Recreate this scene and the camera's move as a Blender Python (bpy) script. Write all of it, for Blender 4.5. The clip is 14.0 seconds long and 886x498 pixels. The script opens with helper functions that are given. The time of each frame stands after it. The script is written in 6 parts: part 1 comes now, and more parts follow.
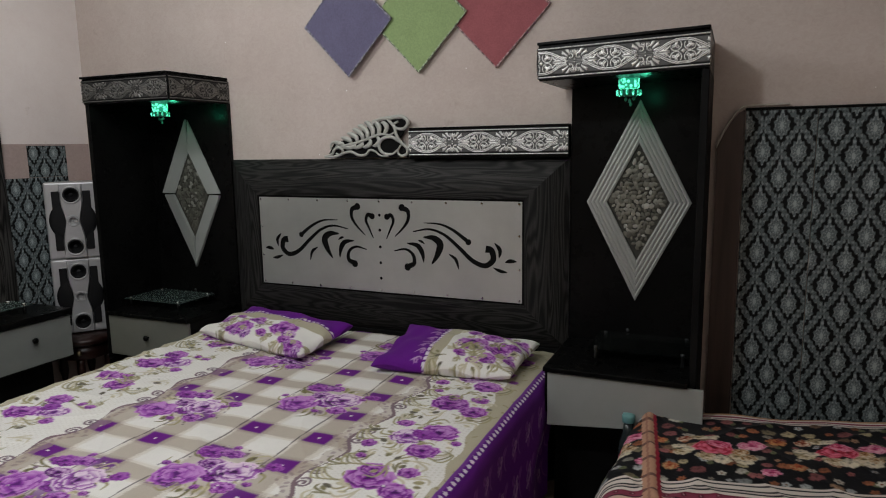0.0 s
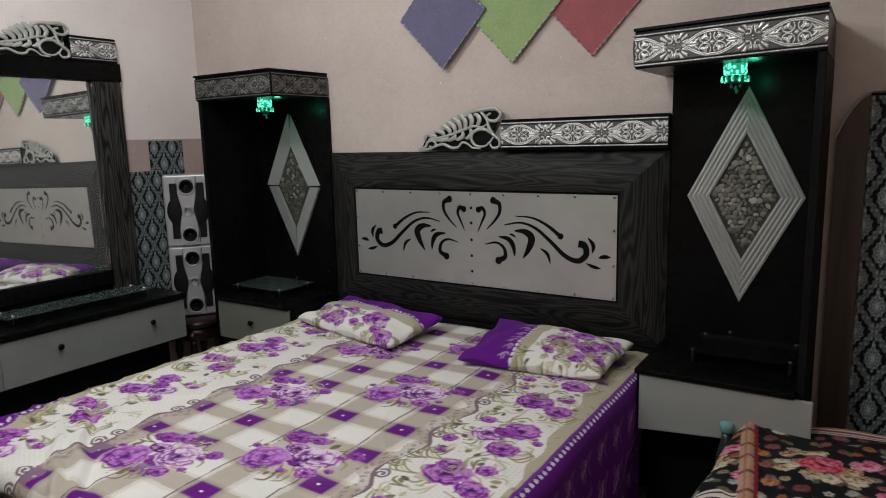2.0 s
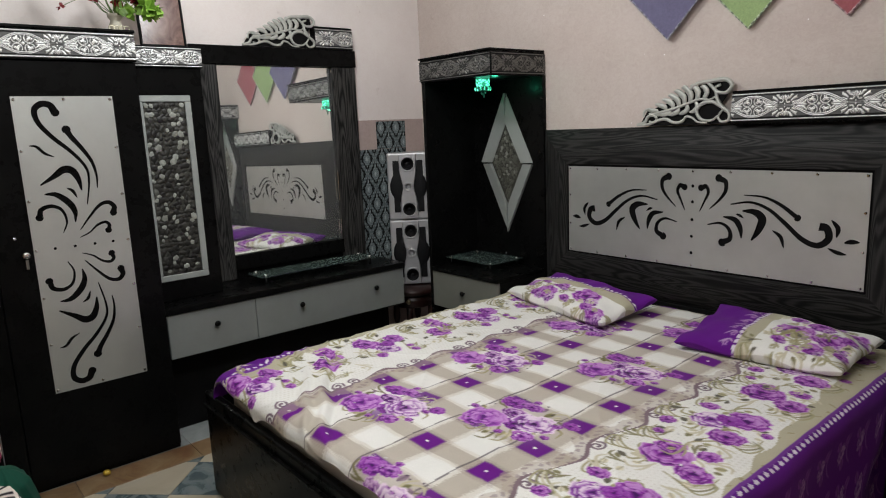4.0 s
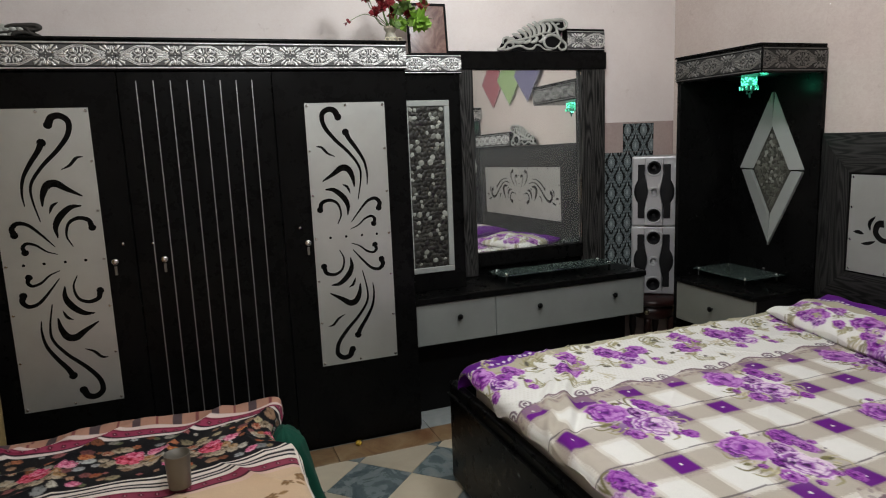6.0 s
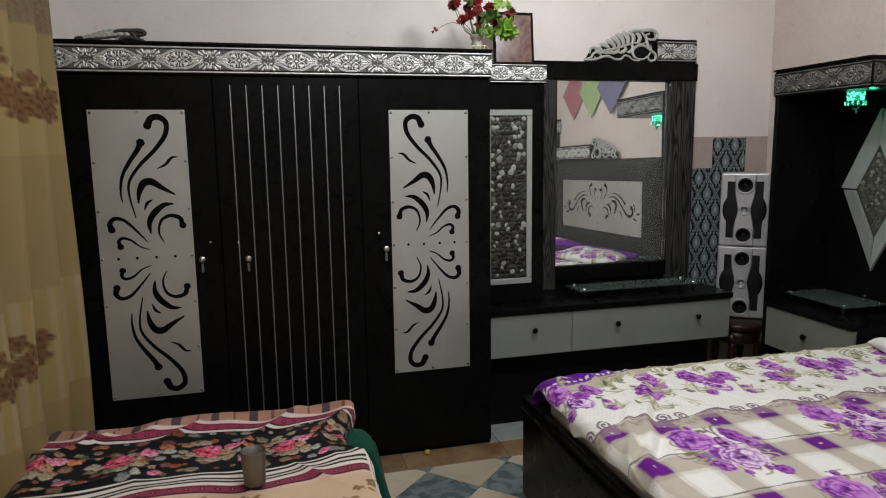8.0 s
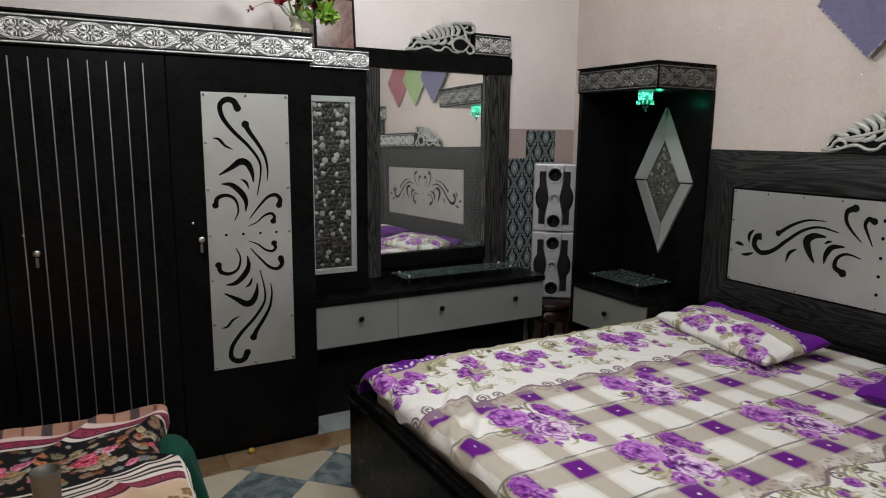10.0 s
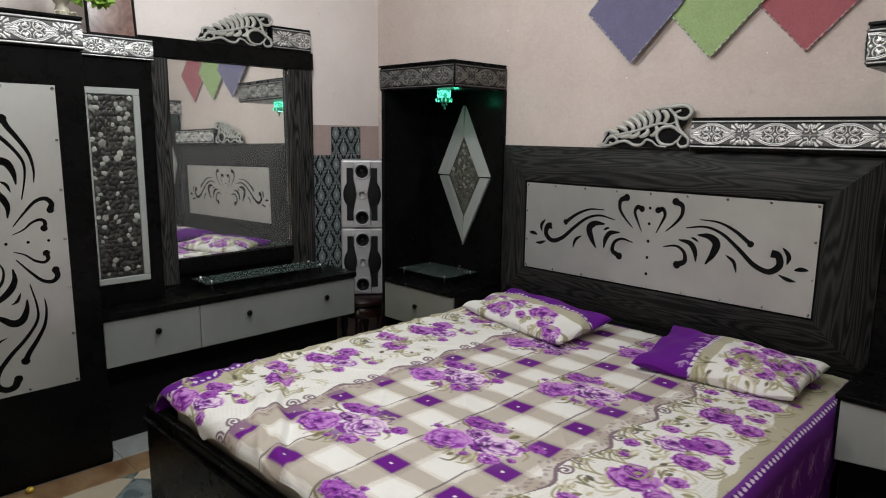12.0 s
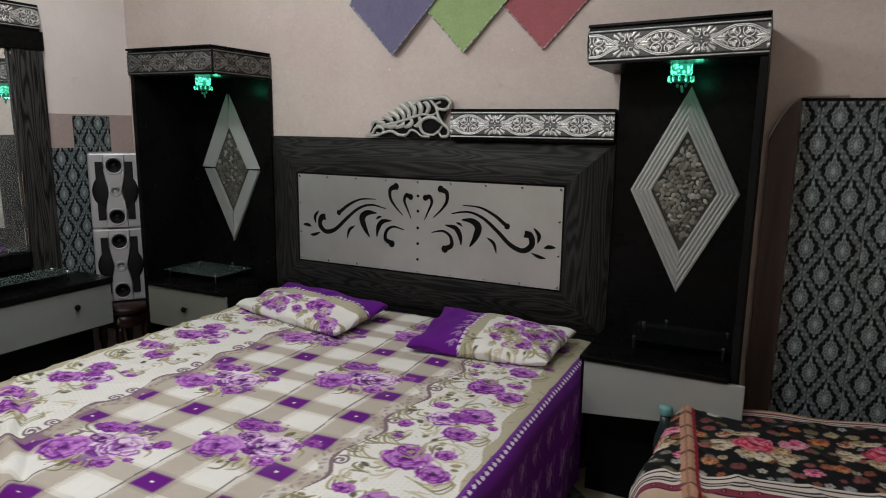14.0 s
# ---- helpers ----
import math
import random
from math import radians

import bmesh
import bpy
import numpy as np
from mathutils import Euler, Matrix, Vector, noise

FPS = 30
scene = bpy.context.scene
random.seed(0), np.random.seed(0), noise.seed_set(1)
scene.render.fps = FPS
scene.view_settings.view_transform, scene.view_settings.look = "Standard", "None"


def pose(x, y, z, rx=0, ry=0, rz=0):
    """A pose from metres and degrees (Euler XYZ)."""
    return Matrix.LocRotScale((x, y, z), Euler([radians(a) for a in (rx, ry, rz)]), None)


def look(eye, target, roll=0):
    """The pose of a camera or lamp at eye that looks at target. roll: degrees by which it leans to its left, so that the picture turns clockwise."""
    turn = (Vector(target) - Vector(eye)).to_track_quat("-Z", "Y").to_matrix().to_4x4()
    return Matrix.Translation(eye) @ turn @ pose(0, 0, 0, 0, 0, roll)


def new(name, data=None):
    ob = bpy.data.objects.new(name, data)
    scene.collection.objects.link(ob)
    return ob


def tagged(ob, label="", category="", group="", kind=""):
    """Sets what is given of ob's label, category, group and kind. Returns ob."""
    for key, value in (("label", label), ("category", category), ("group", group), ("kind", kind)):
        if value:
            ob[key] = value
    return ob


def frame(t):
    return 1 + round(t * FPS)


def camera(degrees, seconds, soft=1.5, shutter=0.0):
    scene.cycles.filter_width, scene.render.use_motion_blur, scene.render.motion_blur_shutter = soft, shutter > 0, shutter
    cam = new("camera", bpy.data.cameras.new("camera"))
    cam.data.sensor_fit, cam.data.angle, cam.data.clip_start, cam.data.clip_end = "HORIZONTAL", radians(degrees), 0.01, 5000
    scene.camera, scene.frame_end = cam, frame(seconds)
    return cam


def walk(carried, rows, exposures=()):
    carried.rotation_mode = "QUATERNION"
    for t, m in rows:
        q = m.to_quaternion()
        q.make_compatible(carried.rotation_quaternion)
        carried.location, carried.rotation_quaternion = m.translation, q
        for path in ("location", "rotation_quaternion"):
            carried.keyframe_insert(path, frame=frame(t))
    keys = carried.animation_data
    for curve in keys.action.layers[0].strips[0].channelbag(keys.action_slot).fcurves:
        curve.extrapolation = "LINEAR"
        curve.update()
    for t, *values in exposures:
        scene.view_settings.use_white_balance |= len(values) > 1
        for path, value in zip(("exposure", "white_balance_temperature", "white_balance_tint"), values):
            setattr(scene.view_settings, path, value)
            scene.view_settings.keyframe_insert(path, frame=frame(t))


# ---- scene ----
cam = camera(67.6, 14.0, soft=1.1)
PATH = [
    (0, (4.052, -3.128, 1.634), (3.251, -1.32, 1.329), -0.9),
    (0.5, (4.05, -3.123, 1.643), (3.227, -1.328, 1.326), -1.1),
    (1, (4.053, -3.116, 1.64), (3.177, -1.345, 1.326), -1.4),
    (1.5, (4.079, -3.087, 1.636), (3.127, -1.357, 1.325), -1.3),
    (2, (4.101, -3.066, 1.648), (3.024, -1.413, 1.318), -1.5),
    (2.5, (4.092, -3.075, 1.63), (2.87, -1.534, 1.27), -1.3),
    (2.7, (4.136, -3.065, 1.626), (2.846, -1.581, 1.265), -1.6),
    (4.8, (4.016, -3.192, 1.625), (2.36, -2.132, 1.261), -2.5),
    (5, (4.012, -3.191, 1.621), (2.306, -2.212, 1.259), -2.6),
    (5.5, (4.004, -3.212, 1.636), (2.218, -2.385, 1.284), -2.9),
    (6, (3.991, -3.245, 1.638), (2.144, -2.553, 1.305), -2.3),
    (6.5, (3.99, -3.246, 1.609), (2.091, -2.698, 1.306), -1.8),
    (7, (3.979, -3.261, 1.611), (2.057, -2.797, 1.31), -1.3),
    (7.2, (3.97, -3.267, 1.62), (2.046, -2.81, 1.322), -1.0),
    (9.3, (3.931, -3.273, 1.637), (2.105, -2.527, 1.31), 0.0),
    (9.5, (3.936, -3.262, 1.646), (2.139, -2.449, 1.311), 0.3),
    (10, (3.931, -3.243, 1.643), (2.213, -2.277, 1.303), 0.6),
    (10.5, (3.934, -3.229, 1.642), (2.281, -2.155, 1.3), 0.6),
    (11, (3.93, -3.223, 1.643), (2.362, -2.033, 1.293), 0.9),
    (11.5, (3.939, -3.205, 1.636), (2.461, -1.904, 1.285), 0.9),
    (12, (3.94, -3.191, 1.643), (2.555, -1.79, 1.299), 0.7),
    (12.5, (3.96, -3.171, 1.646), (2.703, -1.653, 1.304), 0.7),
    (13, (3.967, -3.162, 1.638), (2.861, -1.534, 1.283), 0.9),
    (13.5, (3.98, -3.144, 1.647), (2.991, -1.443, 1.291), 1.0),
    (14, (3.992, -3.135, 1.637), (3.123, -1.37, 1.277), 0.8),
]
EXPOSURES = [(0, -0.26), (1.5, -0.19), (2.5, 0.0), (5, 0.12), (7, 0.07), (9.5, 0.06), (11.5, 0.15), (12.5, 0.17), (14, -0.01)]
walk(cam, [(r[0], look(*r[1:])) for r in PATH], EXPOSURES)

# ---- world and lights ----
world = bpy.data.worlds.new("world")
scene.world = world
world.use_nodes = True
world.node_tree.nodes["Background"].inputs["Color"].default_value = (0.75, 0.85, 1.0, 1)
world.node_tree.nodes["Background"].inputs["Strength"].default_value = 0.03


BULBS = (((1.62, -1.70, 2.75), 38), ((2.95, -2.83, 2.77), 55))
for place, watts in BULBS:
    bulb = bpy.data.lights.new("pendant_light", "POINT")
    bulb.energy, bulb.color, bulb.shadow_soft_size = watts, (0.945, 0.977, 1.0), 0.10
    new("pendant_light", bulb).location = place

# ---- materials ----


def mat(name, base=(0.5, 0.5, 0.5), rough=0.5, metal=0.0, spec=0.5):
    m = bpy.data.materials.new(name)
    m.use_nodes = True
    b = m.node_tree.nodes["Principled BSDF"]
    b.inputs["Base Color"].default_value = (*base, 1)
    b.inputs["Roughness"].default_value = rough
    b.inputs["Metallic"].default_value = metal
    b.inputs["Specular IOR Level"].default_value = spec
    return m


class Nodes:
    """Short names for building a node tree."""

    def __init__(self, m):
        self.t = m.node_tree
        self.b = self.t.nodes["Principled BSDF"]

    def add(self, kind, **sets):
        n = self.t.nodes.new("ShaderNode" + kind)
        for k, v in sets.items():
            n.inputs[k.replace("_", " ")].default_value = v
        return n

    def link(self, a, b):
        self.t.links.new(a, b)

    def coords(self, scale=(1, 1, 1), rot=(0, 0, 0)):
        c, mp = self.add("TexCoord"), self.add("Mapping")
        mp.inputs["Scale"].default_value = scale
        mp.inputs["Rotation"].default_value = rot
        self.link(c.outputs["Object"], mp.inputs["Vector"])
        return mp.outputs["Vector"]

    def noise(self, vec, scale, detail=4, rough=0.55, dist=0.0):
        n = self.add("TexNoise", Scale=scale, Detail=detail, Roughness=rough, Distortion=dist)
        self.link(vec, n.inputs["Vector"])
        return n.outputs["Fac"]

    def ramp(self, fac, stops):
        n = self.add("ValToRGB")
        els = n.color_ramp.elements
        while len(els) < len(stops):
            els.new(0.5)
        for e, (p, c) in zip(els, stops):
            e.position, e.color = p, (*c, 1) if len(c) == 3 else c
        self.link(fac, n.inputs["Fac"])
        return n.outputs["Color"]

    def mix(self, fac, a, b, mode="MIX"):
        n = self.t.nodes.new("ShaderNodeMix")
        n.data_type, n.blend_type = "RGBA", mode
        for v, i in ((fac, 0), (a, 6), (b, 7)):
            if isinstance(v, (int, float)):
                n.inputs[i].default_value = v
            elif isinstance(v, tuple):
                n.inputs[i].default_value = (*v, 1)
            else:
                self.link(v, n.inputs[i])
        return n.outputs[2]

    def bump(self, height, strength=0.3, dist=0.002, normal=None):
        n = self.add("Bump", Strength=strength, Distance=dist)
        self.link(height, n.inputs["Height"])
        if normal:
            self.link(normal, n.inputs["Normal"])
        self.link(n.outputs["Normal"], self.b.inputs["Normal"])
        return n.outputs["Normal"]

    def colour(self, c):
        self.link(c, self.b.inputs["Base Color"])

    def rough(self, fac, lo, hi):
        n = self.add("MapRange")
        n.inputs["To Min"].default_value, n.inputs["To Max"].default_value = lo, hi
        self.link(fac, n.inputs["Value"])
        self.link(n.outputs["Result"], self.b.inputs["Roughness"])


def wall_material(name, lo, hi):
    m = mat(name, hi, 0.8)
    n = Nodes(m)
    v = n.coords()
    big = n.noise(v, 2.2, 5, 0.6)
    fine = n.noise(v, 75, 3, 0.7)
    c = n.ramp(big, [(0.3, lo), (0.7, hi)])
    fibre = n.noise(n.coords((34, 34, 46)), 1.0, 5, 0.75, 1.5)
    c = n.mix(0.10, c, n.ramp(fibre, [(0.35, (0.25, 0.2, 0.17)), (0.6, (0.9, 0.86, 0.82))]), "OVERLAY")
    vor = n.add("TexVoronoi", Scale=26.0)
    n.link(v, vor.inputs["Vector"])
    fleck = n.ramp(vor.outputs["Distance"], [(0.075, (1, 1, 1)), (0.10, (0, 0, 0))])
    pick = n.add("SeparateColor")
    n.link(vor.outputs["Color"], pick.inputs["Color"])
    pick2 = n.ramp(pick.outputs[0], [(0.965, (0, 0, 0)), (0.97, (1, 1, 1))])
    glint = n.mix(1.0, fleck, pick2, "MULTIPLY")
    smudge = n.ramp(n.noise(v, 9, 4, 0.6), [(0.66, (0, 0, 0)), (0.74, (0.35, 0.35, 0.35))])
    c = n.mix(smudge, c, (0.36, 0.27, 0.22))
    c = n.mix(glint, c, (1.0, 1.0, 1.0))
    n.colour(c)
    rr = n.add("MapRange")
    rr.inputs["To Min"].default_value, rr.inputs["To Max"].default_value = 0.85, 0.3
    n.link(glint, rr.inputs["Value"])
    n.link(rr.outputs["Result"], n.b.inputs["Roughness"])
    n.bump(n.mix(0.5, fine, fibre), 0.35, 0.003)
    return m


def black_material(name, base=0.0028, rough=0.25):
    m = mat(name, (base, base, base * 1.08), rough, 0, 0.09)
    n = Nodes(m)
    v = n.coords()
    dust = n.noise(v, 6, 5, 0.65)
    n.colour(n.ramp(dust, [(0.35, (base, base, base)), (0.75, (base * 2.0, base * 2.0, base * 2.0))]))
    n.rough(n.noise(v, 14, 4, 0.7), rough * 0.7, rough * 1.6)
    n.bump(n.noise(v, 220, 2), 0.03, 0.001)
    return m


def oak_material(name, axis, k=1.25):
    """Black-stained oak: flame grain that runs along the axis named."""
    m = mat(name, (0.03, 0.03, 0.03), 0.45, 0, 0.18)
    n = Nodes(m)
    s = {"x": (0.6, 7, 7), "y": (7, 0.6, 7), "z": (7, 7, 0.45)}[axis]
    field = n.noise(n.coords(s), 1.6, 2, 0.45, 0.4)
    rings = n.add("Math")
    rings.operation = "MULTIPLY"
    rings.inputs[1].default_value = 120.0
    n.link(field, rings.inputs[0])
    wob = n.add("Math")
    wob.operation = "SINE"
    n.link(rings.outputs[0], wob.inputs[0])
    line = n.add("MapRange")
    line.inputs["From Min"].default_value = -1.0
    n.link(wob.outputs[0], line.inputs["Value"])
    pores = n.noise(n.coords(tuple(k * 24 for k in s)), 1.0, 3, 0.7)
    c = n.ramp(line.outputs["Result"], [(0.0, (0.007, 0.007, 0.007)), (0.30, (0.012 * k, 0.0117 * k, 0.0112 * k)), (0.9, (0.030 * k, 0.0292 * k, 0.028 * k))])
    c = n.mix(0.4, c, n.ramp(pores, [(0.38, (0.12, 0.12, 0.12)), (0.62, (1, 1, 1))]), "MULTIPLY")
    n.colour(c)
    n.rough(pores, 0.4, 0.65)
    n.bump(n.mix(0.5, line.outputs["Result"], pores), 0.25, 0.0012)
    return m


def satin_material(name, base, rough=0.42, metal=0.55):
    m = mat(name, base, rough, metal)
    n = Nodes(m)
    v = n.coords()
    big = n.noise(v, 3.5, 5, 0.6)
    n.colour(n.ramp(big, [(0.3, tuple(k * 0.9 for k in base)), (0.7, tuple(min(1, k * 1.06) for k in base))]))
    n.rough(n.noise(v, 22, 5, 0.7), rough * 0.8, rough * 1.25)
    n.bump(n.noise(n.coords((400, 400, 14)), 1.0, 2), 0.04, 0.0006)
    return m


def print_material(name, rough=0.8, weave=900, sheen=0.2):
    """Cloth or paper whose dyed print is the mesh's own colour layer."""
    m = mat(name, (0.5, 0.5, 0.5), rough, 0, 0.25)
    n = Nodes(m)
    a = n.add("Attribute")
    a.attribute_name = "dye"
    v = n.coords()
    c = n.mix(0.18, a.outputs["Color"], n.ramp(n.noise(v, 9, 5, 0.7), [(0.3, (0.6, 0.6, 0.6)), (0.7, (1, 1, 1))]), "MULTIPLY")
    c = n.mix(0.2, c, n.ramp(n.noise(v, weave * 0.5, 2), [(0.35, (0.55, 0.55, 0.55)), (0.65, (1, 1, 1))]), "MULTIPLY")
    n.colour(c)
    n.b.inputs["Sheen Weight"].default_value = sheen
    n.bump(n.noise(v, weave, 2), 0.15, 0.0008)
    return m


def stone_material(name, stops, scale=9, rough=0.3):
    m = mat(name, stops[0][1], rough)
    n = Nodes(m)
    info = n.add("ObjectInfo")
    v = n.coords()
    off = n.add("VectorMath")
    n.link(v, off.inputs[0])
    n.link(info.outputs["Location"], off.inputs[1])
    f = n.noise(off.outputs[0], scale, 7, 0.65, 1.2)
    c = n.ramp(f, stops)
    rnd = n.ramp(info.outputs["Random"], [(0.0, (0.78, 0.78, 0.78)), (1.0, (1, 1, 1))])
    n.colour(n.mix(1.0, c, rnd, "MULTIPLY"))
    n.rough(f, rough * 0.7, rough * 1.5)
    n.bump(n.noise(v, 60, 3), 0.06, 0.001)
    return m


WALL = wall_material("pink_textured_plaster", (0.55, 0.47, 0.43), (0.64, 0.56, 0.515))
# paler copy of WALL: the west wall's stronger light is put into its colour
WALL_W = wall_material("pink_plaster_lit_tone", (0.77, 0.70, 0.67), (0.85, 0.785, 0.755))
PLAIN = mat("matt_white_paint", (0.72, 0.7, 0.66), 0.9)
BLACK = black_material("black_lacquer")
BLACK_MATT = black_material("black_board", 0.0048, 0.5)
OAK_X, OAK_Z = (oak_material("black_stained_oak_" + a, a) for a in "xz")
OAK_POST = oak_material("grey_stained_oak", "z", 2.2)
STEEL = satin_material("brushed_steel_sheet", (0.55, 0.565, 0.54), 0.40, 0.68)
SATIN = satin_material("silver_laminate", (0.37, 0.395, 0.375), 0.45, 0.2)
# SATIN with the west tower's shade put into its colour
SATIN_SHADED = satin_material("shaded_silver_laminate", (0.22, 0.225, 0.195), 0.5, 0.2)
# SATIN darkened for the dresser drawers, in place of dimmer light there
DRAWER = satin_material("silver_laminate_dimmed", (0.285, 0.305, 0.292), 0.45, 0.2)
SILVER = satin_material("silver_leaf", (0.50, 0.51, 0.47), 0.5, 0.4)
CHROME = mat("chrome", (0.8, 0.8, 0.8), 0.12, 1.0)
BRASS = mat("worn_brass", (0.55, 0.45, 0.28), 0.35, 1.0)
MIRROR = mat("mirror_glass", (0.93, 0.96, 0.945), 0.02, 0.93)
GREYBAR = satin_material("grey_ribbed_moulding", (0.38, 0.39, 0.37), 0.5, 0.3)
INLAY = satin_material("grey_inlay", (0.42, 0.42, 0.43), 0.38, 0.85)
RUBBER = mat("dark_cone_paper", (0.006, 0.006, 0.007), 0.6, 0, 0.25)
PRINT = print_material("printed_cotton", 0.85, 900, 0.03)
PAPER = print_material("damask_paper", 0.65, 300, 0.0)


def thin_glass(name, tint, etched=0.28, gloss=0.08):
    """Sheet glass with a faint etched pattern; its gloss grows at low angles."""
    m = bpy.data.materials.new(name)
    m.use_nodes = True
    t = m.node_tree
    t.nodes.remove(t.nodes["Principled BSDF"])
    tr, gl, fr, mx = (t.nodes.new("ShaderNode" + k) for k in ("BsdfTransparent", "BsdfGlossy", "Fresnel", "MixShader"))
    tr.inputs["Color"].default_value = (*tint, 1)
    gl.inputs["Roughness"].default_value = 0.03
    fr.inputs["IOR"].default_value = 1.5
    ad = t.nodes.new("ShaderNodeMath")
    ad.inputs[1].default_value = gloss
    t.links.new(fr.outputs[0], ad.inputs[0])
    t.links.new(ad.outputs[0], mx.inputs[0])
    t.links.new(tr.outputs[0], mx.inputs[1])
    t.links.new(gl.outputs[0], mx.inputs[2])
    df, mb = t.nodes.new("ShaderNodeBsdfDiffuse"), t.nodes.new("ShaderNodeMixShader")
    tx, rp = t.nodes.new("ShaderNodeTexNoise"), t.nodes.new("ShaderNodeMapRange")
    tx.inputs["Scale"].default_value, tx.inputs["Detail"].default_value = 38.0, 5.0
    rp.inputs["From Min"].default_value, rp.inputs["From Max"].default_value = 0.42, 0.62
    rp.inputs["To Min"].default_value, rp.inputs["To Max"].default_value = 0.01, etched
    df.inputs["Color"].default_value = (0.26, 0.34, 0.32, 1)
    t.links.new(tx.outputs[0], rp.inputs["Value"])
    t.links.new(rp.outputs[0], mb.inputs[0])
    t.links.new(mx.outputs[0], mb.inputs[1])
    t.links.new(df.outputs[0], mb.inputs[2])
    t.links.new(mb.outputs[0], t.nodes["Material Output"].inputs["Surface"])
    return m


glass = thin_glass("green_edged_glass", (0.80, 0.90, 0.87))
clear_glass = thin_glass("clear_glass", (0.95, 0.97, 0.97), 0.012, -0.03)


def carved_material(name, silver):
    m = mat(name, (0.6, 0.6, 0.6), 0.3, 0.8, 0.15)
    n = Nodes(m)
    a = n.add("Attribute")
    a.attribute_name = "dye"
    v = n.coords()
    worn = n.mix(0.35, a.outputs["Color"], n.ramp(n.noise(v, 45, 4, 0.7), [(0.3, (0.45, 0.45, 0.45)), (0.55, (1, 1, 1))]), "MULTIPLY")
    n.colour(n.mix(worn, (0.006, 0.006, 0.0065), silver))
    n.link(n.mix(1.0, worn, (0.82, 0.82, 0.82), "MULTIPLY"), n.b.inputs["Metallic"])
    n.rough(n.noise(v, 30, 3), 0.26, 0.45)
    return m


def twisted_cord(name, base):
    """Two-tone cord: dark and pale turns about a centimetre long."""
    m = mat(name, base, 0.8)
    n = Nodes(m)
    ck = n.add("TexChecker", Scale=62.0)
    ck.inputs["Color1"].default_value = (*(min(1, 1.15 * k) for k in base), 1)
    ck.inputs["Color2"].default_value = (*(0.42 * k for k in base), 1)
    n.link(n.coords((1, 1, 1), (0.2, 0.6, 0.3)), ck.inputs["Vector"])
    n.colour(ck.outputs["Color"])
    return m


CARVED = carved_material("silver_on_black_carving", (0.90, 0.90, 0.88))
# CARVED darkened to carry the shade on the west tower
CARVED_SHADED = carved_material("shaded_silver_carving", (0.27, 0.265, 0.25))

# ---- shapes ----


def part(name, bm, material, parent=None, label="", smooth=False):
    """Links a bmesh as one mesh object; under a parent its coordinates stay those of the room."""
    me = bpy.data.meshes.new(name)
    bm.normal_update()
    bm.to_mesh(me)
    bm.free()
    return mesh_part(name, me, material, parent, label, smooth)


def mesh_part(name, me, material, parent=None, label="", smooth=False):
    if material:
        me.materials.append(material)
    if smooth:
        me.polygons.foreach_set("use_smooth", [True] * len(me.polygons))
    ob = new(name, me)
    if parent:
        ob.parent = parent
        if parent.type == "EMPTY":
            ob.matrix_parent_inverse = parent.matrix_basis.inverted()
    if label:
        ob["label"] = label
    return ob


def thing(name, m, label, category, group="", kind=""):
    ob = new(name)
    ob.empty_display_size = 0.1
    ob.matrix_basis = m if isinstance(m, Matrix) else Matrix.Translation(m)
    return tagged(ob, label, category, group, kind)


def box(x0, x1, y0, y1, z0, z1, bevel=0.003, seg=1, bm=None):
    b = bmesh.new()
    r = bmesh.ops.create_cube(b, size=1)
    bmesh.ops.scale(b, vec=(x1 - x0, y1 - y0, z1 - z0), verts=r["verts"])
    bmesh.ops.translate(b, vec=((x0 + x1) / 2, (y0 + y1) / 2, (z0 + z1) / 2), verts=r["verts"])
    if bevel:
        bmesh.ops.bevel(b, geom=b.edges[:], offset=min(bevel, (x1 - x0) / 3, (y1 - y0) / 3, (z1 - z0) / 3), segments=seg, affect="EDGES", profile=0.5)
    if bm is None:
        return b
    merge(bm, b)
    return bm


def merge(bm, other, m=None):
    me = bpy.data.meshes.new("tmp")
    other.to_mesh(me)
    other.free()
    if m:
        me.transform(m)
    bm.from_mesh(me)
    bpy.data.meshes.remove(me)


def lathe(profile, n=24, m=None, bm=None):
    """A turned form round z from (radius, height) pairs."""
    b = bmesh.new()
    rings = []
    for r, z in profile:
        rings.append([b.verts.new((r * math.cos(2 * math.pi * i / n), r * math.sin(2 * math.pi * i / n), z)) for i in range(n)])
    for lo, hi in zip(rings, rings[1:]):
        for i in range(n):
            b.faces.new((lo[i], lo[(i + 1) % n], hi[(i + 1) % n], hi[i]))
    for ring, flip in ((rings[0], True), (rings[-1], False)):
        b.faces.new(ring[::-1] if flip else ring)
    if m:
        b.transform(m)
    bmesh.ops.recalc_face_normals(b, faces=b.faces[:])
    if bm is None:
        return b
    merge(bm, b)
    return bm


def spline(pts, n=8):
    """Catmull-Rom through the points."""
    p = [Vector(q) for q in pts]
    p = [2 * p[0] - p[1]] + p + [2 * p[-1] - p[-2]]
    out = []
    for a, b, c, d in zip(p, p[1:], p[2:], p[3:]):
        for i in range(n):
            t = i / n
            out.append(0.5 * ((2 * b) + (c - a) * t + (2 * a - 5 * b + 4 * c - d) * t * t + (3 * b - a - 3 * c + d) * t ** 3))
    return out + [p[-2]]


